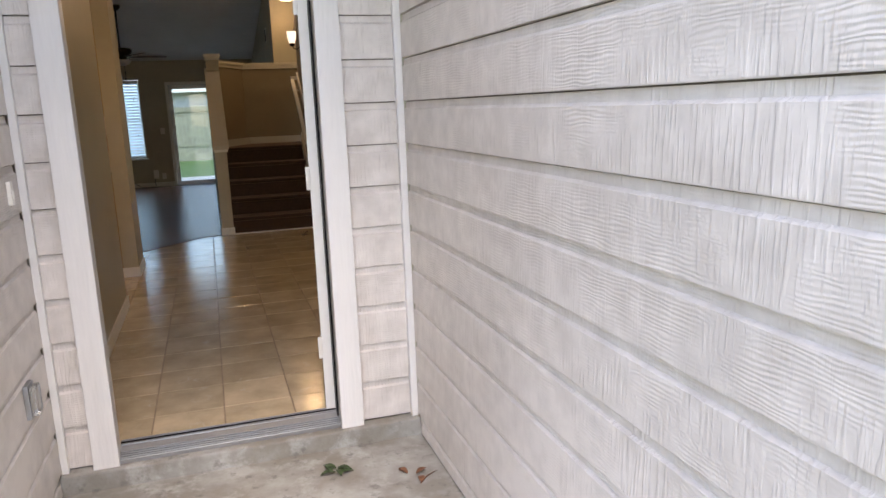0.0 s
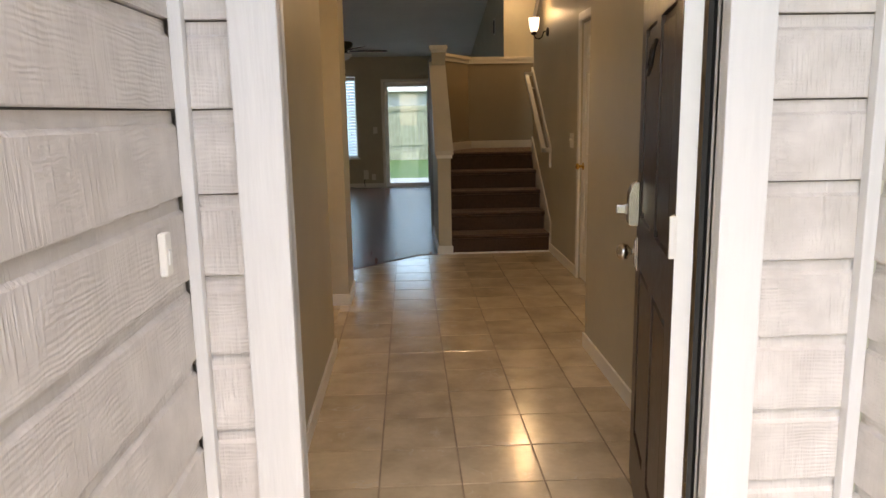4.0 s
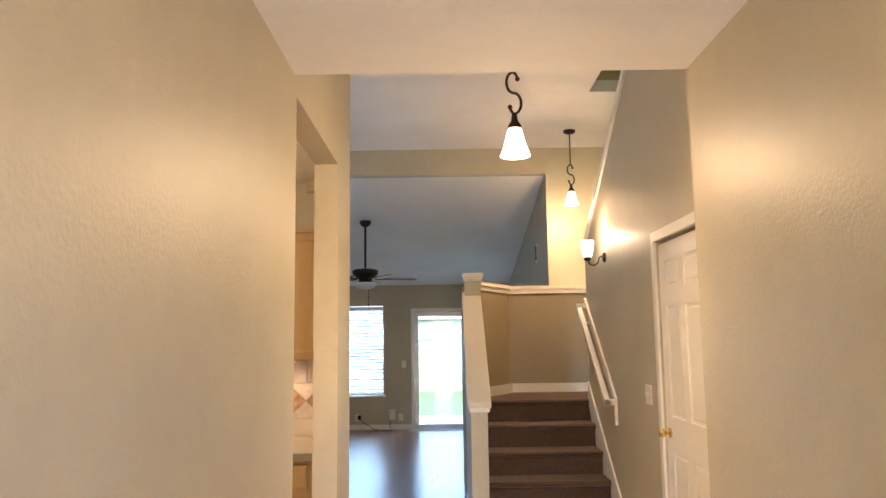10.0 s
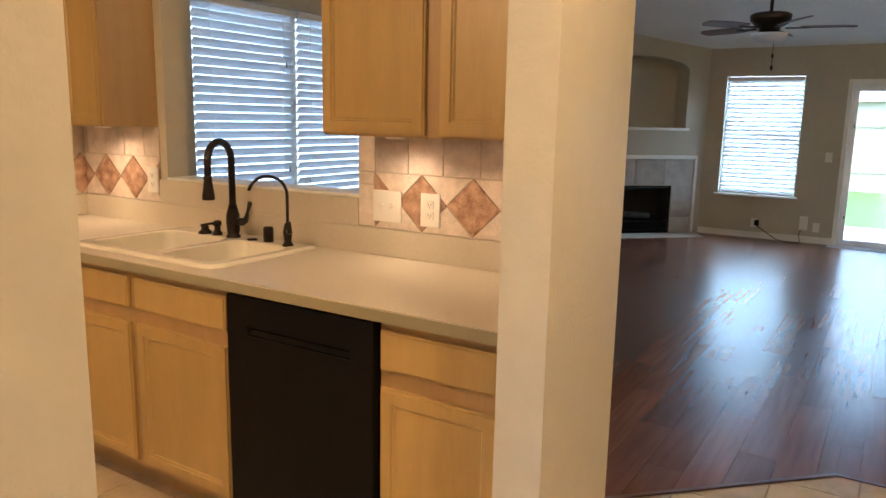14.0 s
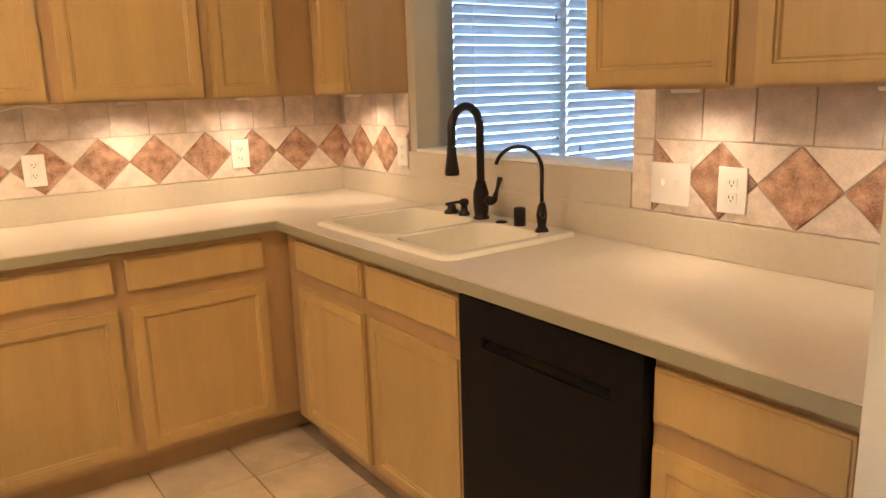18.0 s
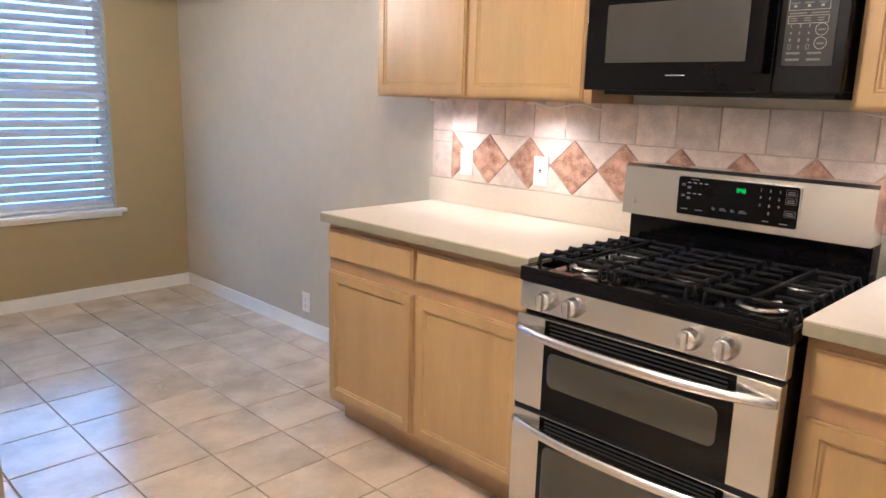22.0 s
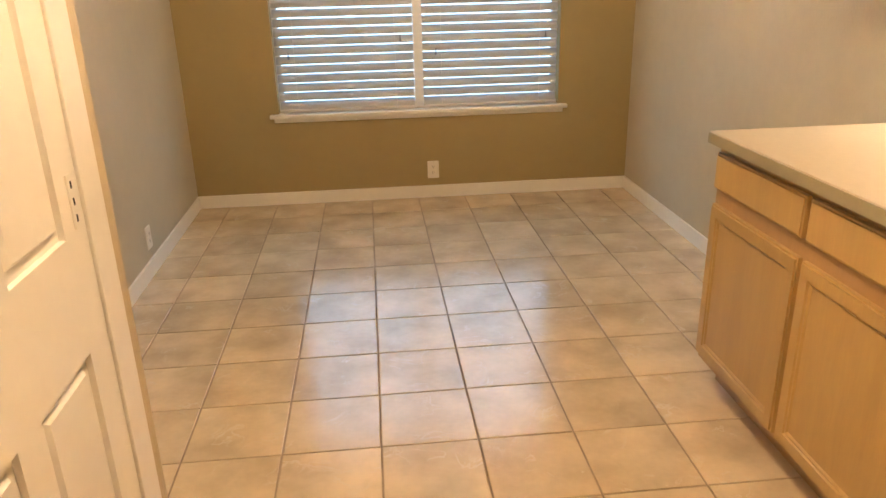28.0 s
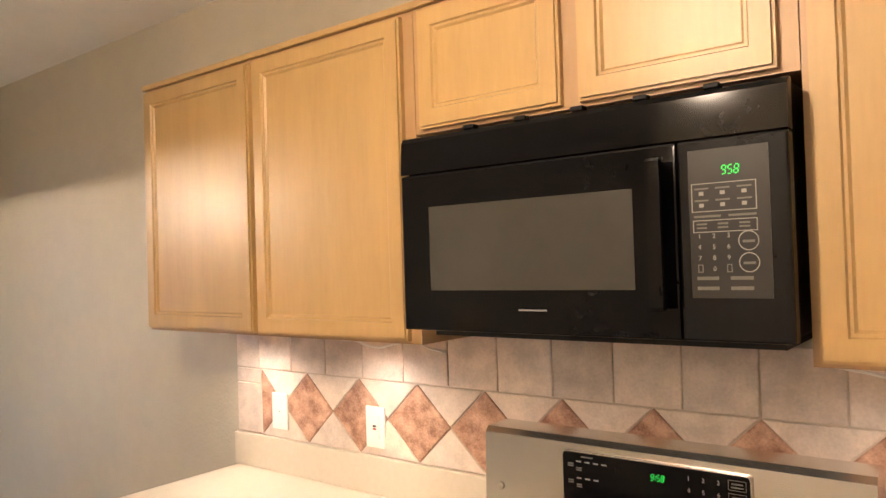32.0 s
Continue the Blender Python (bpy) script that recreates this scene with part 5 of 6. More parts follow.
part("knocker", tube(bmesh.new(), [(0.452, 0.05, 1.56), (0.43, 0.06, 1.53), (0.425, 0.065, 1.49), (0.452, 0.07, 1.465), (0.479, 0.065, 1.49), (0.474, 0.06, 1.53), (0.452, 0.05, 1.56)], 0.006, 8), BRONZE, fd, "dark metal knocker")
for z in (0.30, 1.07, 1.80):
    part("hinge", boxes((-0.012, 0.040, z - 0.05, 0.022, 0.050, z + 0.05), (-0.016, 0.046, z - 0.05, -0.004, 0.058, z + 0.05), bevel=0.001), PLATE, fd, "white painted hinge")
set_of("door_jamb", "white painted jamb of the front door", "trim", WHITE, "board", (-0.165, 3.52, 0, -0.138, 3.566, 2.055), (0.788, 3.52, 0, 0.825, 3.566, 2.055), (-0.165, 3.52, 2.055, 0.825, 3.566, 2.08))
set_of("weather_strip", "black weather strip in the door jamb", "trim", MATTE_BLACK, "strip", (0.780, 3.545, 0, 0.788, 3.575, 2.05))
th = thing("threshold", "scuffed aluminium door threshold", "threshold", kind="structure")
part("sill", prism(bmesh.new(), [(3.495, -0.034), (3.495, -0.018), (3.54, -0.006), (3.57, 0.012), (3.625, 0.012), (3.672, -0.004), (3.672, -0.034)], -0.138, 0.788, "x"), ALU, th)
for i in range(4):
    part("ridge", boxes((-0.137, 3.500 + 0.013 * i, -0.020 + 0.0035 * i, 0.787, 3.506 + 0.013 * i, -0.010 + 0.0035 * i), bevel=0.001), ALU, th)
for i in range(3):
    part("ridge", boxes((-0.14, 3.578 + 0.02 * i, 0.011, 0.785, 3.586 + 0.02 * i, 0.016)), MATTE_BLACK if i == 1 else ALU, th)

# handrail
hr = thing("handrail", "white painted wooden handrail on a wall board", "handrail")
part("rail", prism(bmesh.new(), [(8.985, 0.985), (8.985, 1.03), (10.04, 1.80), (10.04, 1.755)], 1.405, 1.445, "x"), WHITE, hr)
part("wall_board", prism(bmesh.new(), [(9.02, 0.835), (9.02, 1.035), (10.10, 1.855), (10.10, 1.79), (9.055, 0.985), (9.055, 0.835)], SR - 0.020, SR - 0.001, "x"), WHITE, hr)
part("return_block", boxes((1.405, 8.985, 0.985, SR - 0.019, 9.025, 1.028), bevel=0.003), WHITE, hr)
part("return_block", boxes((1.405, 10.00, 1.757, SR - 0.019, 10.04, 1.80), bevel=0.003), WHITE, hr)
part("bracket", tube(bmesh.new(), [(SR - 0.02, 9.9, 1.62), (1.44, 9.9, 1.63), (1.425, 9.9, 1.66)], 0.006, 8), WHITE, hr)

# wall sconce
sc = thing("wall_sconce", "bronze wall sconce with frosted glass cup shade", "wall lamp", pose(SR - 0.001, 9.245, 2.135))
part("backplate", lathe(bmesh.new(), [(0.042, 0), (0.042, -0.010), (0.032, -0.018), (0.018, -0.022), (0.003, -0.023)], axis="x"), BRONZE, sc)
part("arm", tube(bmesh.new(), [(-0.02, 0, 0.01), (-0.045, 0, 0.0), (-0.060, 0, -0.045), (-0.09, 0, -0.065), (-0.125, 0, -0.055), (-0.140, 0, -0.02)], 0.0065, 10), BRONZE, sc)
part("cup", lathe(bmesh.new(), [(0.012, -0.03), (0.028, -0.022), (0.030, 0.0), (0.024, 0.004)], (-0.140, 0, 0)), BRONZE, sc)
part("shade", lathe(bmesh.new(), [(0.030, 0.004), (0.040, 0.03), (0.050, 0.08), (0.054, 0.135), (0.051, 0.135), (0.046, 0.08), (0.036, 0.03), (0.026, 0.008)], (-0.140, 0, 0), seg=24), SHADE, sc, "glowing frosted glass cup")


def pendant(label, x, y, low, top):
    p = thing("pendant_lamp", label, "pendant lamp", pose(x, y, 0), "stair hall pendants")
    part("shade", lathe(bmesh.new(), [(0.028, low + 0.135), (0.034, low + 0.12), (0.046, low + 0.07), (0.060, low + 0.025), (0.070, low), (0.066, low), (0.056, low + 0.027), (0.042, low + 0.07), (0.024, low + 0.13)], seg=28), SHADE, p, "glowing frosted bell shade")
    part("socket", lathe(bmesh.new(), [(0.034, low + 0.128), (0.030, low + 0.145), (0.016, low + 0.165), (0.012, low + 0.20), (0.004, low + 0.205)]), BRONZE, p)
    z0 = low + 0.20
    pts = []
    for s, zc, a0, a1 in ((1, z0 + 0.05, -2.6, 1.57), (-1, z0 + 0.15, -1.57, 2.6)):
        for a in np.linspace(a0, a1, 18):
            curl = max(0.0, abs(a) - 1.57)
            r = 0.050 - 0.016 * curl
            pts.append((s * r * 0.66 * math.cos(a), 0, zc + r * math.sin(a)))
    part("scroll", tube(bmesh.new(), pts, 0.0066, 8), BRONZE, p, "wrought bronze S scroll")
    for q in (pts[0], pts[-1]):
        part("scroll_end", lathe(bmesh.new(), [(0.002, -0.012), (0.010, -0.006), (0.012, 0), (0.010, 0.006), (0.002, 0.012)], q, "z", 10), BRONZE, p)
    part("rod", tube(bmesh.new(), [(0, 0, z0 + 0.195), (0, 0, top - 0.02)], 0.0055, 8), BRONZE, p)
    part("canopy", lathe(bmesh.new(), [(0.060, top), (0.058, top - 0.02), (0.03, top - 0.035), (0.006, top - 0.04)]), BRONZE, p)
    return p


pendant("bronze scroll pendant with glowing bell shade near the entry", 0.545, 6.68, 2.335, VC)
pendant("bronze scroll pendant with glowing bell shade over the landing", 1.47, 10.43, 2.785, VC)

# supply vent high on the living room wall
wv = thing("wall_vent", "white wall register high beside the vaulted ceiling", "vent", pose(RX - 0.001, 11.98, 2.49, 0, 0, -90))
part("frame", boxes((-0.07, -0.012, -0.105, 0.07, 0, 0.105), bevel=0.004), WHITE, wv)
for i in range(2):
    part("slot", boxes((-0.05 + 0.06 * i, -0.014, -0.085, -0.01 + 0.06 * i, -0.011, 0.085)), DARK, wv)


# ---- windows and blinds ----
def blind(label, m, w, h, pitch=0.0555, tilt=52, slat_w=0.058, mat=BLIND_THIN):
    """Hangs in the plane y = 0, seen from -y; the lower corner at the origin."""
    b = thing("window_blind", label, "blind", m, "white window blinds")
    part("headrail", boxes((0, -0.03, h - 0.045, w, 0.03, h), bevel=0.004), BLIND, b)
    part("bottom_rail", boxes((0.004, -0.026, 0.004, w - 0.004, 0.026, 0.022), bevel=0.004), BLIND, b)
    bm = bmesh.new()
    cross = [(-slat_w / 2, 0), (-slat_w / 4, 0.0030), (0, 0.0042), (slat_w / 4, 0.0030), (slat_w / 2, 0), (slat_w / 4, 0.0016), (0, 0.0026), (-slat_w / 4, 0.0016)]
    prism(bm, cross, 0.006, w - 0.006, "x")
    first = part("slat", bm, mat, b, at=pose(0, 0, 0.045, tilt))
    n = int((h - 0.09) / pitch)
    for i in range(1, n + 1):
        s = new("slat", first.data)
        s.parent, s.matrix_basis = b, pose(0, 0, 0.045 + i * (h - 0.10) / n, tilt + random.uniform(-1.5, 1.5))
    for x in (w * 0.14, w * 0.86):
        part("ladder_cord", boxes((x - 0.0012, -0.028, 0.02, x + 0.0012, -0.0265, h - 0.04)), BLIND, b)
    for x, z in ((w * 0.10, h * 0.24), (w * 0.88, h * 0.76), (w * 0.90, h * 0.30)):
        part("tassel", lathe(bmesh.new(), [(0.002, 0.03), (0.006, 0.0), (0.007, -0.012), (0.003, -0.014)], (x, -0.036, z), "z", 8), TASSEL, b)
    return b


# breakfast window, seen from the room (+y side)
wb = thing("window_1", "white double window behind closed blinds", "window", kind="structure")
part("frame", boxes((-2.82, BY - 0.13, 0.60, -2.785, BY - 0.09, 2.07), (-1.025, BY - 0.13, 0.60, -0.99, BY - 0.09, 2.07), (-2.785, BY - 0.13, 0.60, -1.025, BY - 0.09, 0.64), (-2.785, BY - 0.13, 2.03, -1.025, BY - 0.09, 2.07)), WHITE, wb)
part("mullion", boxes((-1.935, BY - 0.13, 0.64, -1.875, BY - 0.055, 2.03), bevel=0.004), WHITE, wb)
for x0, x1 in ((-2.785, -1.935), (-1.875, -1.025)):
    p = part("pane", boxes((x0, BY - 0.112, 0.64, x1, BY - 0.108, 2.03)), GLASS, wb)
    p.visible_shadow = False
    part("sash_rail", boxes((x0, BY - 0.125, 1.33, x1, BY - 0.095, 1.37)), WHITE, wb)
part("insect_screen", boxes((-2.815, BY - 0.1395, 0.605, -0.995, BY - 0.1355, 2.065)), SKY_STOP, wb, "added dark sheet holding back sky outside the panes")
part("sill", boxes((-2.875, BY - 0.055, 0.578, -0.935, BY + 0.045, 0.602), (-2.85, BY, 0.548, -0.96, BY + 0.018, 0.579), bevel=0.005), WHITE, wb)
blind("white wooden blind over the breakfast window, closed", pose(-0.996, BY - 0.035, 0.605, 0, 0, 180), 0.882, 1.46)
blind("white wooden blind beside its twin, closed", pose(-1.925, BY - 0.035, 0.605, 0, 0, 180), 0.889, 1.46)
rod = thing("curtain_rod", "black metal curtain rod with finials above the window", "curtain rod", pose(0, BY + 0.075, 2.145))
part("rod", tube(bmesh.new(), [(-2.84, 0, 0), (-0.94, 0, 0)], 0.008, 10), MATTE_BLACK, rod)
for x, s in ((-2.84, -1), (-0.94, 1)):
    part("finial", lathe(bmesh.new(), [(0.010, 0), (0.014, 0.008 * s), (0.009, 0.018 * s), (0.017, 0.035 * s), (0.016, 0.052 * s), (0.003, 0.062 * s)], (x, 0, 0), "x", 12), MATTE_BLACK, rod)
for x in (-2.80, -1.90, -0.98):
    part("bracket", boxes((x - 0.008, -0.075, -0.03, x + 0.008, -0.068, 0.03), (x - 0.004, -0.07, -0.012, x + 0.004, 0.0, -0.004), bevel=0.001), MATTE_BLACK, rod)

# back window
ww = thing("window_2", "white window in the back wall", "window", kind="structure")
part("frame", boxes((-1.75, BACK + 0.08, 0.56, -1.715, BACK + 0.13, 2.05), (-0.865, BACK + 0.08, 0.56, -0.83, BACK + 0.13, 2.05), (-1.715, BACK + 0.08, 0.56, -0.865, BACK + 0.13, 0.60), (-1.715, BACK + 0.08, 2.01, -0.865, BACK + 0.13, 2.05)), WHITE, ww)
p = part("pane", boxes((-1.715, BACK + 0.10, 0.60, -0.865, BACK + 0.104, 2.01)), GLASS, ww)
p.visible_shadow = False
part("meeting_rail", boxes((-1.715, BACK + 0.085, 1.30, -0.865, BACK + 0.12, 1.34)), WHITE, ww)
part("insect_screen", boxes((-1.745, BACK + 0.1315, 0.565, -0.835, BACK + 0.1355, 2.045)), SKY_STOP, ww, "added dark sheet holding back sky outside the pane")
part("sill", boxes((-1.79, BACK - 0.045, 0.535, -0.79, BACK + 0.08, 0.561), bevel=0.005), WHITE, ww)
blind("white wooden blind over the back window, closed", pose(-1.735, BACK + 0.035, 0.565), 0.89, 1.48, tilt=52, mat=BLIND_BRIGHT)

# wide window seen through the pass-through
wl = thing("window_3", "wide white window behind closed blinds", "window", kind="structure")
part("frame", boxes((LX - 0.12, 8.675, 0.60, LX - 0.08, 8.710, 2.17), (LX - 0.12, 10.440, 0.60, LX - 0.08, 10.475, 2.17), (LX - 0.12, 8.710, 0.60, LX - 0.08, 10.440, 0.64), (LX - 0.12, 8.710, 2.13, LX - 0.08, 10.440, 2.17)), WHITE, wl)
part("mullion", boxes((LX - 0.12, 9.545, 0.64, LX - 0.05, 9.605, 2.13)), WHITE, wl)
for y0, y1 in ((8.710, 9.545), (9.605, 10.440)):
    p = part("pane", boxes((LX - 0.102, y0, 0.64, LX - 0.098, y1, 2.13)), GLASS, wl)
    p.visible_shadow = False
part("insect_screen", boxes((LX - 0.1275, 8.680, 0.605, LX - 0.1235, 10.470, 2.165)), SKY_STOP, wl, "added dark sheet holding back sky outside the panes")
part("sill", boxes((LX - 0.05, 8.635, 0.575, LX + 0.045, 10.515, 0.602), bevel=0.005), WHITE, wl)
blind("white blind beyond the pass-through, closed", pose(LX - 0.03, 8.695, 0.61, 0, 0, 90), 0.865, 1.55, tilt=-58, mat=BLIND_BRIGHT)
blind("white blind beyond the pass-through beside another", pose(LX - 0.03, 9.590, 0.61, 0, 0, 90), 0.865, 1.55, tilt=-58, mat=BLIND_BRIGHT)

# sliding patio door
sd = thing("door_4", "sliding glass patio door onto the yard", "door", kind="structure")
part("frame", boxes((-0.31, BACK + 0.03, 0.0, -0.275, BACK + 0.11, 1.95), (1.28, BACK + 0.03, 0.0, RX, BACK + 0.11, 1.95), (-0.275, BACK + 0.03, 1.905, 1.28, BACK + 0.11, 1.95), (-0.275, BACK + 0.03, 0.0, 1.28, BACK + 0.11, 0.03)), ALU, sd, "grey aluminium frame")
for x0, x1, y in ((-0.275, 0.53, BACK + 0.05), (0.49, 1.28, BACK + 0.085)):
    pn = part("panel", boxes((x0, y - 0.012, 0.03, x0 + 0.035, y + 0.012, 1.905), (x1 - 0.035, y - 0.012, 0.03, x1, y + 0.012, 1.905), (x0 + 0.035, y - 0.012, 0.03, x1 - 0.035, y + 0.012, 0.075), (x0 + 0.035, y - 0.012, 1.87, x1 - 0.035, y + 0.012, 1.905)), ALU, sd, "grey framed sliding panel")
    g = part("pane", boxes((x0 + 0.035, y - 0.002, 0.075, x1 - 0.035, y + 0.002, 1.87)), DOOR_GLASS, pn)
    g.visible_shadow = False
for z in (0.35, 1.45):
    part("catch", boxes((-0.262, BACK + 0.02, z - 0.02, -0.248, BACK + 0.04, z + 0.02)), MATTE_BLACK, sd)
set_of("door_casing", "white casing round the patio door", "trim", WHITE, "board", (-0.362, BACK - 0.016, 0, -0.312, BACK, 2.005), (-0.312, BACK - 0.016, 1.952, RX, BACK, 2.005), bevel=0.003)

# ---- fireplace corner ----
FPM = pose(LX, 14.42, 0, 0, 0, 45)
FL = 1.952
wall = bmesh.new()
for b in ((0, 0, 0.295, 2.66), (1.655, 0, FL, 2.66), (0.295, 0, 0.44, 1.39), (1.51, 0, 1.655, 1.39), (0.44, 0.635, 1.51, 1.39)):
    box(wall, b[0], 0, b[1], b[2], 0.30, b[3])
arch = [(0.295, 2.66), (0.295, 2.12)] + [(0.975 - 0.68 * math.cos(a), 2.12 + 0.17 * math.sin(a)) for a in np.linspace(0.12, math.pi - 0.12, 17)] + [(1.655, 2.12), (1.655, 2.66)]
prism(wall, arch, 0, 0.30, "y")
box(wall, 0.295, 0.30, 0.6, 1.655, 0.33, 2.66)
fw = solid("wall_fireplace", wall, PAINT, "greige angled wall with an arched niche", "wall")
fw.matrix_basis = FPM
fp = thing("fireplace", "corner fireplace with stone tile surround and black firebox", "fireplace", FPM)
part("ledge", boxes((0.25, -0.03, 1.355, 1.70, 0.29, 1.392), bevel=0.004), WHITE, fp, "white niche ledge")
part("trim", boxes((0.09, -0.022, 0.985, 1.86, 0.001, 1.035), (0.09, -0.022, 0, 0.13, 0.001, 0.985), (1.82, -0.022, 0, 1.86, 0.001, 0.985), bevel=0.004), WHITE, fp, "white painted surround trim")
for i, (x0, z0, x1, z1) in enumerate([(0.135 + 0.42 * i, 0.645, 0.550 + 0.42 * i, 0.98) for i in range(4)] + [(0.135, 0.215 * j, 0.435, 0.21 + 0.215 * j) for j in range(3)] + [(1.515, 0.215 * j, 1.815, 0.21 + 0.215 * j) for j in range(3)]):
    part("surround_tile", boxes((x0, -0.012, z0 + 0.002, x1, 0.001, z1), bevel=0.002), STONE, fp)
part("firebox", boxes((0.44, 0.29, 0, 1.51, 0.31, 0.64), (0.44, 0.0, 0, 0.46, 0.29, 0.64), (1.49, 0.0, 0, 1.51, 0.29, 0.64), (0.46, 0.0, 0.60, 1.49, 0.29, 0.64)), DARK, fp, "plain black firebox lining")
part("grille", boxes((0.46, 0.005, 0.01, 1.49, 0.02, 0.17), bevel=0.003), MATTE_BLACK, fp, "black lower grille")
for i in range(4):
    part("grille_slat", boxes((0.48, -0.002, 0.035 + 0.032 * i, 1.47, 0.006, 0.050 + 0.032 * i)), BLACK, fp)
part("log", tube(bmesh.new(), [(0.7, 0.14, 0.22), (0.95, 0.16, 0.24), (1.28, 0.13, 0.22)], 0.045, 8), LOG, fp, "dark ceramic log")
part("hearth", prism(bmesh.new(), [(0.05, -0.02), (1.90, -0.02), (1.80, -0.38), (0.15, -0.38)], 0.001, 0.010), STONE, fp, "flush stone tile hearth")

# ---- ceiling fan ----
fan = thing("ceiling_fan", "dark five-blade ceiling fan with frosted bowl light", "ceiling fan", pose(-0.785, 12.55, 0, 0, 0, 14))
FZ = 2.315
part("canopy", lathe(bmesh.new(), [(0.075, 2.995), (0.07, 2.96), (0.045, 2.93), (0.02, 2.915)]), BRONZE, fan)
part("downrod", tube(bmesh.new(), [(0, 0, 2.93), (0, 0, FZ + 0.05)], 0.014, 10), BRONZE, fan)
part("motor", lathe(bmesh.new(), [(0.03, FZ + 0.075), (0.14, FZ + 0.06), (0.165, FZ + 0.045), (0.16, FZ), (0.12, FZ - 0.04), (0.085, FZ - 0.06), (0.085, FZ - 0.10), (0.06, FZ - 0.105)], seg=28), BRONZE, fan)
part("bowl_light", lathe(bmesh.new(), [(0.145, FZ - 0.105), (0.14, FZ - 0.13), (0.11, FZ - 0.165), (0.06, FZ - 0.185), (0.004, FZ - 0.19)], seg=24), FROST, fan, "frosted glass bowl")
for i in range(5):
    at = pose(0, 0, 0, 0, 0, 72 * i)
    b = part("blade", prism(bmesh.new(), [(0.24, -0.055), (0.40, -0.068), (0.62, -0.062), (0.655, -0.03), (0.655, 0.03), (0.62, 0.062), (0.40, 0.068), (0.24, 0.055)], -0.004, 0.004), FAN_WOOD, fan, "dark wood fan blade", at=at @ pose(0, 0, FZ - 0.055, 12, 0, 0))
    part("blade_iron", boxes((0.12, -0.02, -0.012, 0.30, 0.02, -0.003), bevel=0.003), BRONZE, b)
part("pull_chain", tube(bmesh.new(), [(0.04, 0, FZ - 0.18), (0.04, 0, FZ - 0.38)], 0.003, 6), BRONZE, fan)
part("chain_knob", lathe(bmesh.new(), [(0.003, FZ - 0.36), (0.011, FZ - 0.375), (0.011, FZ - 0.40), (0.003, FZ - 0.41)], (0.04, 0, 0), seg=10), BRONZE, fan)
part("chain_knob", lathe(bmesh.new(), [(0.003, FZ - 0.27), (0.010, FZ - 0.28), (0.010, FZ - 0.30), (0.003, FZ - 0.31)], (0.04, 0, 0), seg=10), BRONZE, fan)

# ---- small things on the back wall ----
# Small white box, taken for a router.
rb = thing("router_box", "small white box on the back wall", "device", pose(-0.69, BACK - 0.001, 0.245))
part("case", boxes((-0.045, -0.035, -0.085, 0.045, 0, 0.085), bevel=0.006), PLATE, rb)
ad = thing("plug_adapter", "dark plug adapter in the back wall outlet", "adapter", pose(-1.24, BACK - 0.007, 0.20))
part("case", boxes((-0.02, -0.04, -0.03, 0.03, 0, 0.04), bevel=0.004), MATTE_BLACK, ad)
cb = thing("floor_cable", "black cable trailing from the outlet along the floor", "cable")
part("cord", tube(bmesh.new(), [(-1.23, BACK - 0.04, 0.17), (-1.12, BACK - 0.06, 0.10), (-0.98, BACK - 0.09, 0.02), (-0.84, BACK - 0.14, 0.008), (-0.70, BACK - 0.11, 0.008), (-0.73, BACK - 0.04, 0.10), (-0.71, BACK - 0.03, 0.17)], 0.005, 6), MATTE_BLACK, cb)
mat_ = thing("door_strip", "pale strip on the floor at the patio door", "floor strip")
part("strip", boxes((-0.40, BACK - 0.22, 0.0025, 1.2, BACK - 0.02, 0.008)), PATIO, mat_)

# ---- yard ----
fence = thing("fence", "weathered wooden picket fence across the yard", "fence")
picket = bmesh.new()
prism(picket, [(0, 0), (0.138, 0), (0.138, 1.86), (0.11, 1.90), (0.028, 1.90), (0, 1.86)], 0, 0.018, "y")
pk_me = mesh_of("picket", picket, FENCE)
for i in range(64):
    o = new("picket", pk_me)
    o.parent, o.matrix_basis = fence, pose(-4.8 + 0.144 * i, 28 + random.uniform(-0.006, 0.006), -0.26 + random.uniform(-0.02, 0.02))
for z in (0.25, 1.45):
    part("rail", boxes((-4.8, 27.96, z, 4.4, 27.998, z + 0.09)), FENCE, fence)
for x in (-4.0, -1.6, 0.8, 3.2):
    part("post", boxes((x, 28.02, -0.26, x + 0.09, 28.11, 1.70)), FENCE, fence)
hs = thing("house", "pale neighbour house with a grey roof beyond the fence", "house", pose(0, 34, 0))
part("wall", boxes((-9, 0, -0.26, 9, 6, 2.5)), SIDING_FAR, hs)
part("roof", prism(bmesh.new(), [(-0.5, 2.45), (3, 4.3), (6.5, 2.45), (6.5, 2.35), (-0.5, 2.35)], -9.5, 9.5, "x"), ROOF, hs)
part("fascia", boxes((-9.5, -0.53, 2.28, 9.5, -0.5, 2.46)), WHITE, hs)
for x in (-3.2, 1.4):
    wn_ = part("window", boxes((x, -0.04, 0.9, x + 1.1, 0.02, 2.1)), WHITE, hs)
    part("pane", boxes((x + 0.06, -0.05, 0.96, x + 1.04, -0.04, 2.04)), DARK_GLASS, wn_)
# ---- porch ----
# Out-of-view porch cover, added and cut short to let sky light in.
solid("porch_ceiling", boxes((-0.62, 2.30, 2.75, 1.4, 3.66, 2.85)), WHITE, "added white porch cover out of view, cut for light", "ceiling")
LAP, LAP0 = 0.1785, 1.398


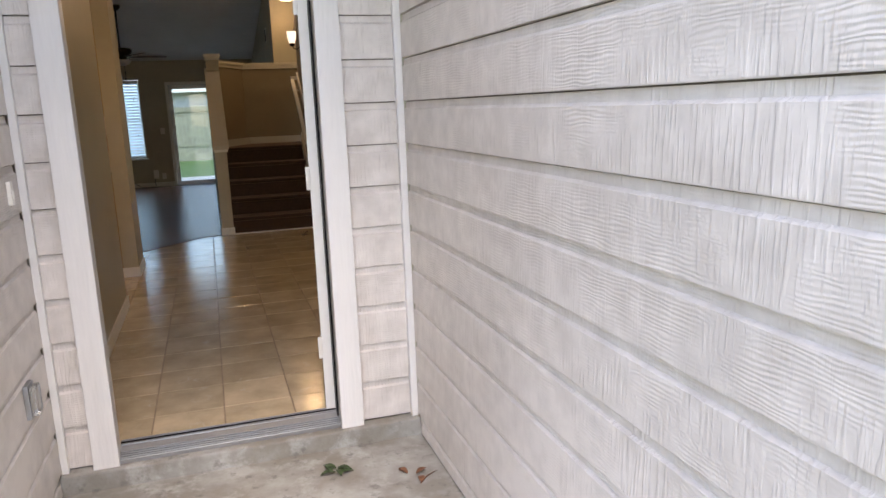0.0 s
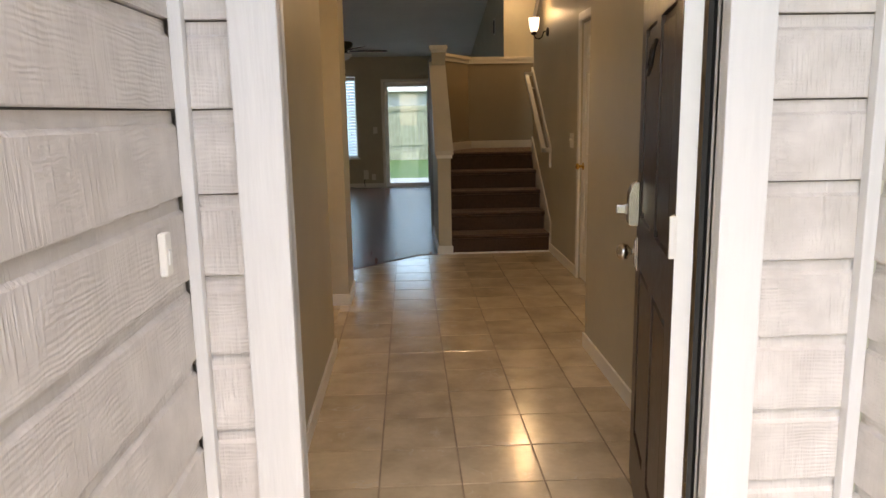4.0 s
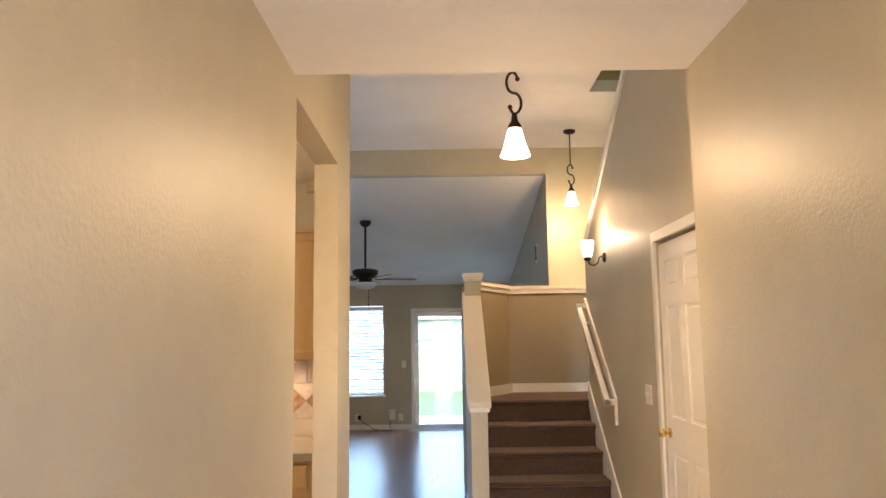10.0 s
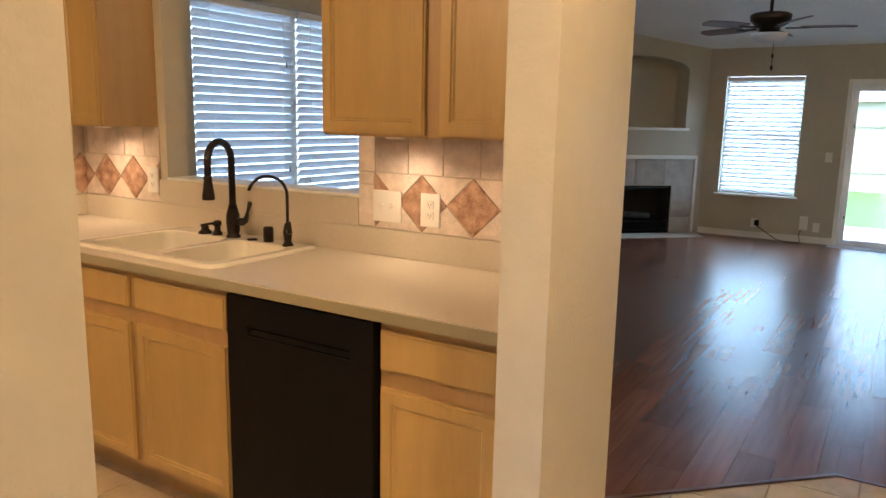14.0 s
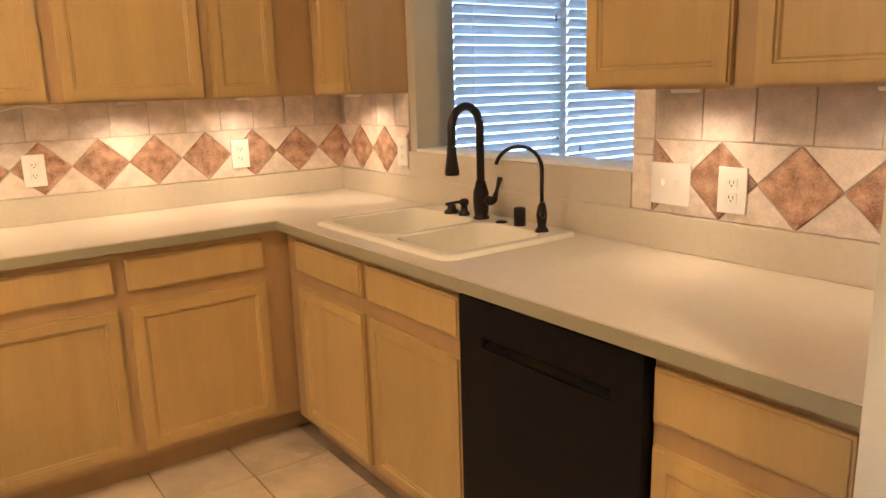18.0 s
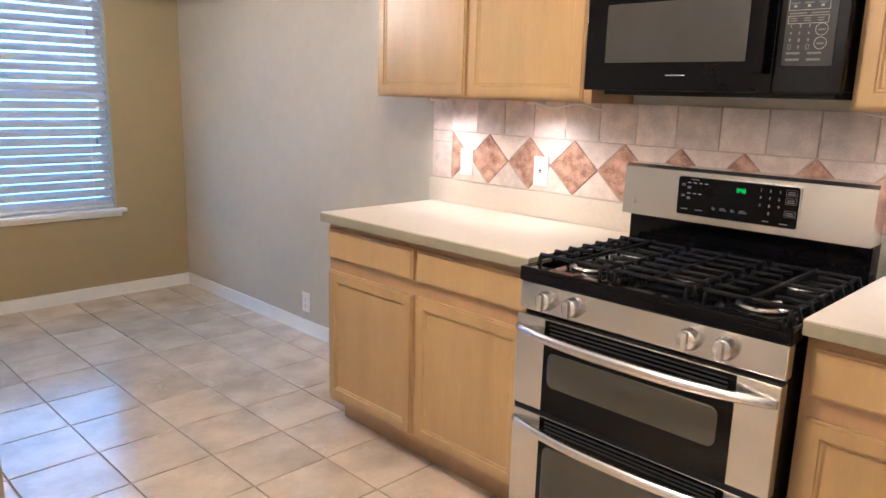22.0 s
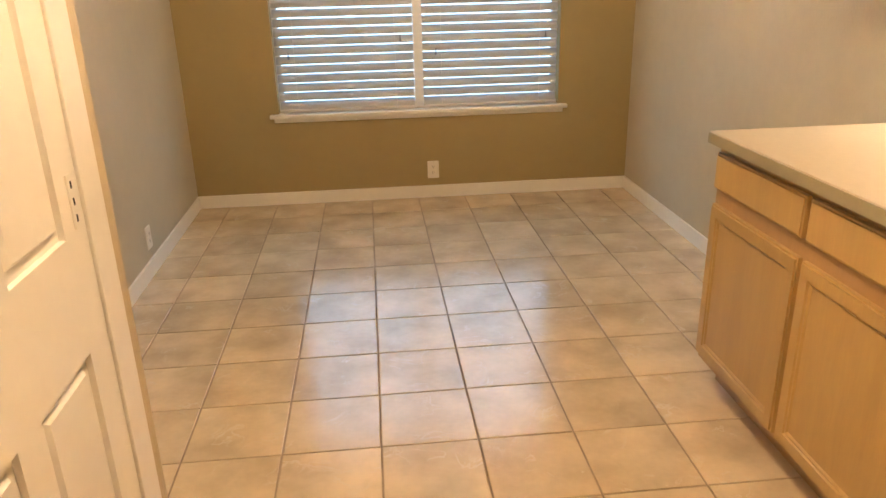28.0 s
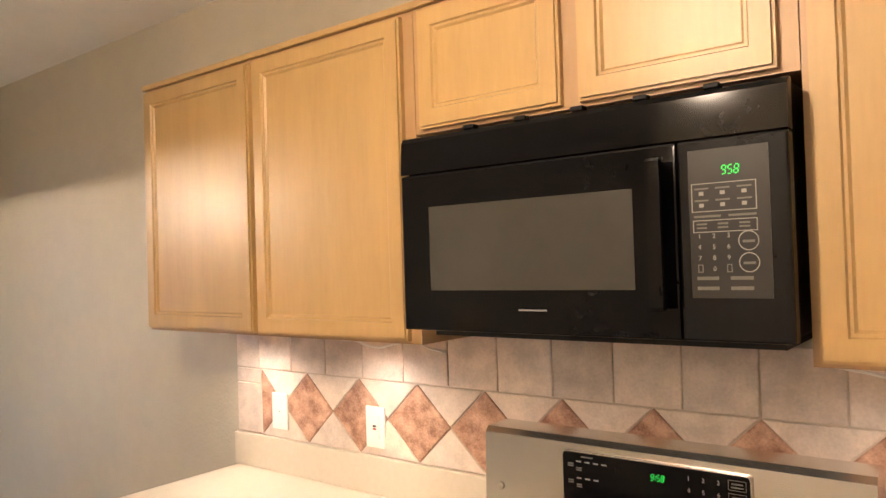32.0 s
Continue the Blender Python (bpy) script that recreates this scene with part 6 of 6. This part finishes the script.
def lap_wall(name, label, m, length, high=2.75, low=-0.11):
    """Lap boards on a backing coloured as shadow, along local x, facing -y."""
    w = thing(name, label, "wall", m, kind="structure")
    part("backing", boxes((0, 0.0165, low, length, 0.0465, high)), LAP_SHADOW, w, "dark backing painting the shadow between boards")
    k0 = math.floor((low - LAP0) / LAP)
    k = k0
    while LAP0 + k * LAP < high:
        z0, z1 = LAP0 + k * LAP, LAP0 + (k + 1) * LAP
        lo, hi = max(z0, low), min(z1, high)
        if hi - lo > 0.03:
            out = [(0.018, lo + 0.003), (-0.002, lo + 0.003), (-0.003, lo + 0.006), (0.001, hi - 0.034), (0.009, hi - 0.026), (0.010, hi - 0.001), (0.018, hi - 0.001)]
            bm = bmesh.new()
            prism(bm, out, 0, length, "x")
            part("lap_board", bm, SIDING, w)
        k += 1
    return w


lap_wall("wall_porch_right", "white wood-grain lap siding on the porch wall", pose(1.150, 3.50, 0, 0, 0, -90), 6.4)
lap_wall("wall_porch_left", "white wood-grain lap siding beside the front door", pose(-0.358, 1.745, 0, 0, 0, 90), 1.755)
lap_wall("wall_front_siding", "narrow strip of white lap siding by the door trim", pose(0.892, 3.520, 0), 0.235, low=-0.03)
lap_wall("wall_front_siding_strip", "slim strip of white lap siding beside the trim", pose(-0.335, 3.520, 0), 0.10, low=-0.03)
set_of("trim_door", "white painted wood trim round the front door", "trim", TRIM_WOOD, "board", (0.788, 3.480, -0.055, 0.890, 3.535, 2.18), (-0.238, 3.480, -0.055, -0.138, 3.535, 2.18), (-0.138, 3.480, 2.055, 0.788, 3.535, 2.18), bevel=0.004)
solid("trim_corner", boxes((1.118, 3.490, -0.055, 1.149, 3.519, 2.75), bevel=0.003), TRIM_WOOD, "white corner strip of the porch", "trim")
solid("trim_corner", boxes((-0.357, 3.490, -0.055, -0.330, 3.519, 2.75), bevel=0.003), TRIM_WOOD, "white corner strip by the door", "trim")
solid("trim_brick_edge", boxes((-0.46, 1.640, -0.115, -0.350, 1.745, 2.75), bevel=0.005), TRIM_WOOD, "white board between brick and siding", "trim")
bell = thing("doorbell", "white rectangular doorbell button on the siding", "doorbell", pose(-0.357, 3.335, 1.128, 0, 0, 90))
part("case", boxes((-0.017, -0.016, -0.042, 0.017, 0, 0.042), bevel=0.004), PLATE, bell)
part("button", boxes((-0.008, -0.019, -0.020, 0.008, -0.015, 0.010), bevel=0.002), WHITE, bell)
po = thing("outdoor_outlet", "grey weatherproof outlet with clear cover", "outlet", pose(-0.357, 3.165, 0.415, 0, 0, 90))
part("box", boxes((-0.04, -0.018, -0.062, 0.04, 0, 0.062), bevel=0.005), ALU, po)
part("cover", boxes((-0.033, -0.042, -0.052, 0.033, -0.017, 0.052), bevel=0.008), COVER, po, "clear plastic cover")
part("socket", boxes((-0.017, -0.022, -0.035, 0.017, -0.0175, 0.035), bevel=0.003), PLATE, po)
# brick pier
pier = thing("brick_wall", "red brick wall end with wide white mortar", "wall", kind="structure")
part("mortar", boxes((-0.895, 1.572, -0.115, -0.392, 1.70, 2.75)), MORTAR, pier)
rng = random.Random(4)
for r in range(30):
    z = -0.105 + 0.0945 * r
    x = -0.384
    first = 0.19 if r % 2 else 0.085
    end = False
    while x > -0.87:
        w = first if not end else 0.19
        end = True
        x0 = max(x - w, -0.89)
        j = rng.uniform(-0.002, 0.003)
        deep = 1.645 if x > -0.39 else 1.60
        part("brick", boxes((x0, 1.560 + j, z, x, deep, z + 0.076 + rng.uniform(-0.002, 0.002)), bevel=0.004), BRICK, pier)
        x = x0 - 0.018
# fallen leaves
for i, (x, y, n, s) in enumerate(((0.70, 3.25, 7, 0.05), (-0.08, 3.27, 5, 0.055), (1.02, 3.10, 3, 0.045), (0.68, 2.98, 2, 0.03))):
    lf = thing("fallen_leaves", "dry brown leaves lying on the porch slab" if i != 0 else "dark green fallen leaves on the porch slab", "leaves", pose(x, y, -0.1145))
    for k in range(n):
        a = k * 2.4 + i
        bm = bmesh.new()
        rows = []
        for u in np.linspace(0, 1, 6):
            half = 0.014 * math.sin(math.pi * (0.08 + 0.9 * u))
            zz = 0.003 + 0.010 * math.sin(u * 3) + 0.003 * (k % 3)
            rows.append([bm.verts.new((u * s * 1.3, -half, zz)), bm.verts.new((u * s * 1.3, 0, zz - 0.002)), bm.verts.new((u * s * 1.3, half, zz))])
        for p, q in zip(rows, rows[1:]):
            bm.faces.new((p[0], q[0], q[1], p[1])), bm.faces.new((p[1], q[1], q[2], p[2]))
        part("leaf", bm, LEAF_GREEN if i == 0 else LEAF_BROWN, lf, at=pose(rng.uniform(-0.03, 0.03), rng.uniform(-0.03, 0.03), 0, 0, 0, math.degrees(a)))
for i, (x, y, a, l) in enumerate(((1.02, 3.02, 40, 0.12), (0.86, 2.70, 75, 0.16), (0.60, 2.86, 10, 0.08), (0.05, 2.95, 95, 0.06), (-0.15, 2.6, 60, 0.07))):
    tw = thing("twig", "thin dry twig on the porch slab", "twig", pose(x, y, -0.111, 0, 0, a))
    part("stem", tube(bmesh.new(), [(0, 0, 0), (l * 0.5, 0.008, 0.003), (l, 0, 0.001)], [0.003, 0.0025, 0.001], 5), LEAF_BROWN, tw)


# ---- floor tiles, planks and splash tiles ----
def clip(poly, a, b, c):
    """Keep the part of a polygon where a x + b y <= c."""
    out = []
    for p, q in zip(poly, poly[1:] + poly[:1]):
        dp, dq = a * p[0] + b * p[1] - c, a * q[0] + b * q[1] - c
        if dp <= 0:
            out.append(p)
        if dp * dq < 0:
            t = dp / (dp - dq)
            out.append((p[0] + t * (q[0] - p[0]), p[1] + t * (q[1] - p[1])))
    return out


def area(poly):
    return abs(sum(p[0] * q[1] - q[0] * p[1] for p, q in zip(poly, poly[1:] + poly[:1]))) / 2 if len(poly) > 2 else 0


def bevelled_plate(poly, lo, hi, inset):
    """A flat piece with a chamfered upper edge."""
    c = (sum(p[0] for p in poly) / len(poly), sum(p[1] for p in poly) / len(poly))
    bm = bmesh.new()
    def ring(k, z):
        r = []
        for p in poly:
            d = Vector((p[0] - c[0], p[1] - c[1]))
            d = d * (1 - k / max(d.length, 0.02))
            r.append(bm.verts.new((d.x, d.y, z)))
        return r
    a, b, t = ring(0, lo), ring(0, hi - inset * 0.6), ring(inset * 1.6, hi)
    n = len(poly)
    for u, v in ((a, b), (b, t)):
        for i in range(n):
            bm.faces.new((u[i], u[(i + 1) % n], v[(i + 1) % n], v[i]))
    bm.faces.new(t)
    bmesh.ops.recalc_face_normals(bm, faces=bm.faces)
    return bm, c


G = 0.003
floor = thing("tile_floor", "glossy beige ceramic floor tiles with dark grout", "floor", kind="structure")
rng = random.Random(7)
SEAM = -0.404                  # the two rooms' tile grids meet here
for ox, oy, px, py, sign in ((-1.87, 3.919, 0.3150, 0.3125, 1), (0.290, 7.904, 0.3145, 0.3105, -1)):
    whole = None
    for i in range(-9, 9):
        for j in range(-15, 14):
            x0, y0 = ox + i * px, oy + j * py
            cell = [(x0 + G, y0 + G), (x0 + px - G, y0 + G), (x0 + px - G, y0 + py - G), (x0 + G, y0 + py - G)]
            cx, cy = x0 + px / 2, y0 + py / 2
            poly = clip(clip(cell, sign, 0, sign * SEAM), 0, 1, 9.012)
            if sign > 0:
                poly = clip(clip(poly, 0, -1, -BY), -1, 0, -KX) if poly else poly
            else:
                poly = clip(clip(poly, 0, -1, -3.60), 1, 0, SR) if poly else poly
            if poly and cy > 7.5:
                poly = clip(poly, -1, 1, 8.80)
            if not poly or area(poly) < 0.002 or (cx < -2.83 and cy > 4.45) or (cx < -0.6 and cy > 7.5) or (-1.0 < cx < SEAM and 5.3 < cy < 5.9) or (cx > HR + 0.16 and cy < 6.0):
                continue
            if abs(area(poly) - (px - 2 * G) * (py - 2 * G)) < 1e-6:
                if whole is None:
                    bm, c = bevelled_plate(poly, -0.006, 0.0, 0.002)
                    whole = mesh_of("tile", bm, TILE)
                me, c = whole, (cx, cy)
            else:
                bm, c = bevelled_plate(poly, -0.006, 0.0, 0.002)
                me = mesh_of("tile", bm, TILE)
            o = new("tile", me)
            o.parent = floor
            o.matrix_basis = pose(c[0], c[1], rng.uniform(-0.0006, 0.0006), rng.uniform(-0.08, 0.08), rng.uniform(-0.08, 0.08))
solid("trim_floor_edge", prism(bmesh.new(), [(0.385, 9.012), (0.385, 9.032), (0.19, 9.032), (-0.80, 8.042), (-0.786, 8.028), (0.20, 9.012)], 0, 0.005), WOOD_EDGE, "dark wood strip between tile and laminate", "trim")

lam = thing("laminate_floor", "glossy brown wood-look laminate planks", "floor", kind="structure")
PW, PL = 0.158, 1.21
rng = random.Random(11)
cache = {}
for i in range(int((1.40 - LX) / PW) + 1):
    x0 = LX + i * PW
    y = 7.95 - (i * 0.43) % PL
    while y < BACK:
        cell = [(x0 + 0.0004, y + 0.0004), (x0 + PW - 0.0004, y + 0.0004), (x0 + PW - 0.0004, y + PL - 0.0004), (x0 + 0.0004, y + PL - 0.0004)]
        poly = clip(clip(clip(cell, 0, 1, BACK), 0, -1, -8.0), 1, 0, 1.40)
        if poly and x0 + PW > 0.385:
            poly = poly if y > 9.0 and x0 > 0.5 else clip(poly, 1, 0, 0.386) if y < 10 else poly
        if poly and x0 < 0.5:
            poly = clip(poly, 0, -1, -8.0)
        if poly and x0 > 0.386:
            poly = clip(poly, 0, -1, -11.0)
        cut = clip(clip(poly, 1, 0, 0.196), 1, -1, -8.835) if poly else poly
        rest = clip(clip(poly, -1, 0, -0.196), 0, -1, -9.031) if poly else poly
        if poly and abs(area(cut) + area(rest) - area(poly)) < 1e-6:
            cut, rest = poly, []
        for poly in (cut, rest):
            if not poly or area(poly) < 0.0015:
                continue
            full = abs(area(poly) - (PW - 0.0008) * (PL - 0.0008)) < 1e-5
            if full and "p" in cache:
                me, c = cache["p"], (x0 + PW / 2, y + PL / 2)
            else:
                bm, c = bevelled_plate(poly, -0.010, 0.002, 0.0008)
                me = mesh_of("plank", bm, WOOD_FLOOR)
                if full:
                    cache["p"] = me
            o = new("plank", me)
            o.parent, o.matrix_basis = lam, pose(c[0], c[1], 0)
        y += PL


def splash(label, m, length, first, border=0.0, joint=None):
    """Splash tiles along local x on the plane y = 0, facing -y; first: the middle of one diamond; border: the width of a plain column before the diamonds."""
    s = thing("backsplash", label, "backsplash", m, kind="structure")
    D, low, row, hi = 0.2190, 1.032, 1.244, 1.388
    part("grout", boxes((0, -0.003, low - 0.002, length, -0.0005, hi)), SPLASH_GROUT, s)
    bits = []
    k = math.floor((0 - first) / D) - 1
    g, h = 0.0022, D / 2
    mid = (low + row) / 2
    while first + k * D < length + D:
        c = first + k * D
        bits.append((RUST, [(c, low + g), (c + h - g, mid), (c, row - g), (c - h + g, mid)]))
        bits.append((SPLASH, [(c + 1.6 * g, low + g * 0.6), (c + D - 1.6 * g, low + g * 0.6), (c + h, mid - 1.4 * g)]))
        bits.append((SPLASH, [(c + 1.6 * g, row - g * 0.6), (c + h, mid + 1.4 * g), (c + D - 1.6 * g, row - g * 0.6)]))
        k += 1
    bits = [(mat, clip(poly, -1, 0, -border - g)) for mat, poly in bits]
    if border:
        for z0, z1 in ((low, 1.196), (1.196, row)):
            bits.append((SPLASH, [(0, z0 + g), (border - g, z0 + g), (border - g, z1 - g), (0, z1 - g)]))
    T = 0.1540
    x = (first if joint is None else joint) % T - T
    while x < length:
        bits.append((SPLASH, [(x + g * 0.7, row + g), (x + T - g * 0.7, row + g), (x + T - g * 0.7, hi - 0.001), (x + g * 0.7, hi - 0.001)]))
        x += T
    for mat, poly in bits:
        poly = clip(poly, -1, 0, -0.001) if poly else poly
        poly = clip(poly, 1, 0, length - 0.001) if poly else poly
        if poly and area(poly) > 1e-4:
            bm, c = bevelled_plate(poly, 0.0, 0.0075, 0.0022)
            o = part("diamond_tile" if mat is RUST else "tile", bm, mat, s, at=pose(c[0], -0.001, c[1], 90, rng.uniform(-0.25, 0.25), 0))
    return s


splash("cream and rust diamond tile splash behind the stove", pose(KX, 4.278, 0, 0, 0, 90), KY - 4.278 - 0.002, 6.812 - 4.278, 6.812 - 11 * 0.219 - 4.278, 5.320 - 4.278)
splash("cream and rust diamond tiles left of the pass-through", pose(KX + 0.010, KY, 0), 0.60, 0.182)
splash("cream and rust diamond tiles over the counter", pose(-1.492, KY, 0), 1.018, 0.297, 0.078, 0.081)
splash("tiles on the wall end beside the counter", pose(-0.471, KY - 0.010, 0, 0, 0, -90), 0.63, 0.12)
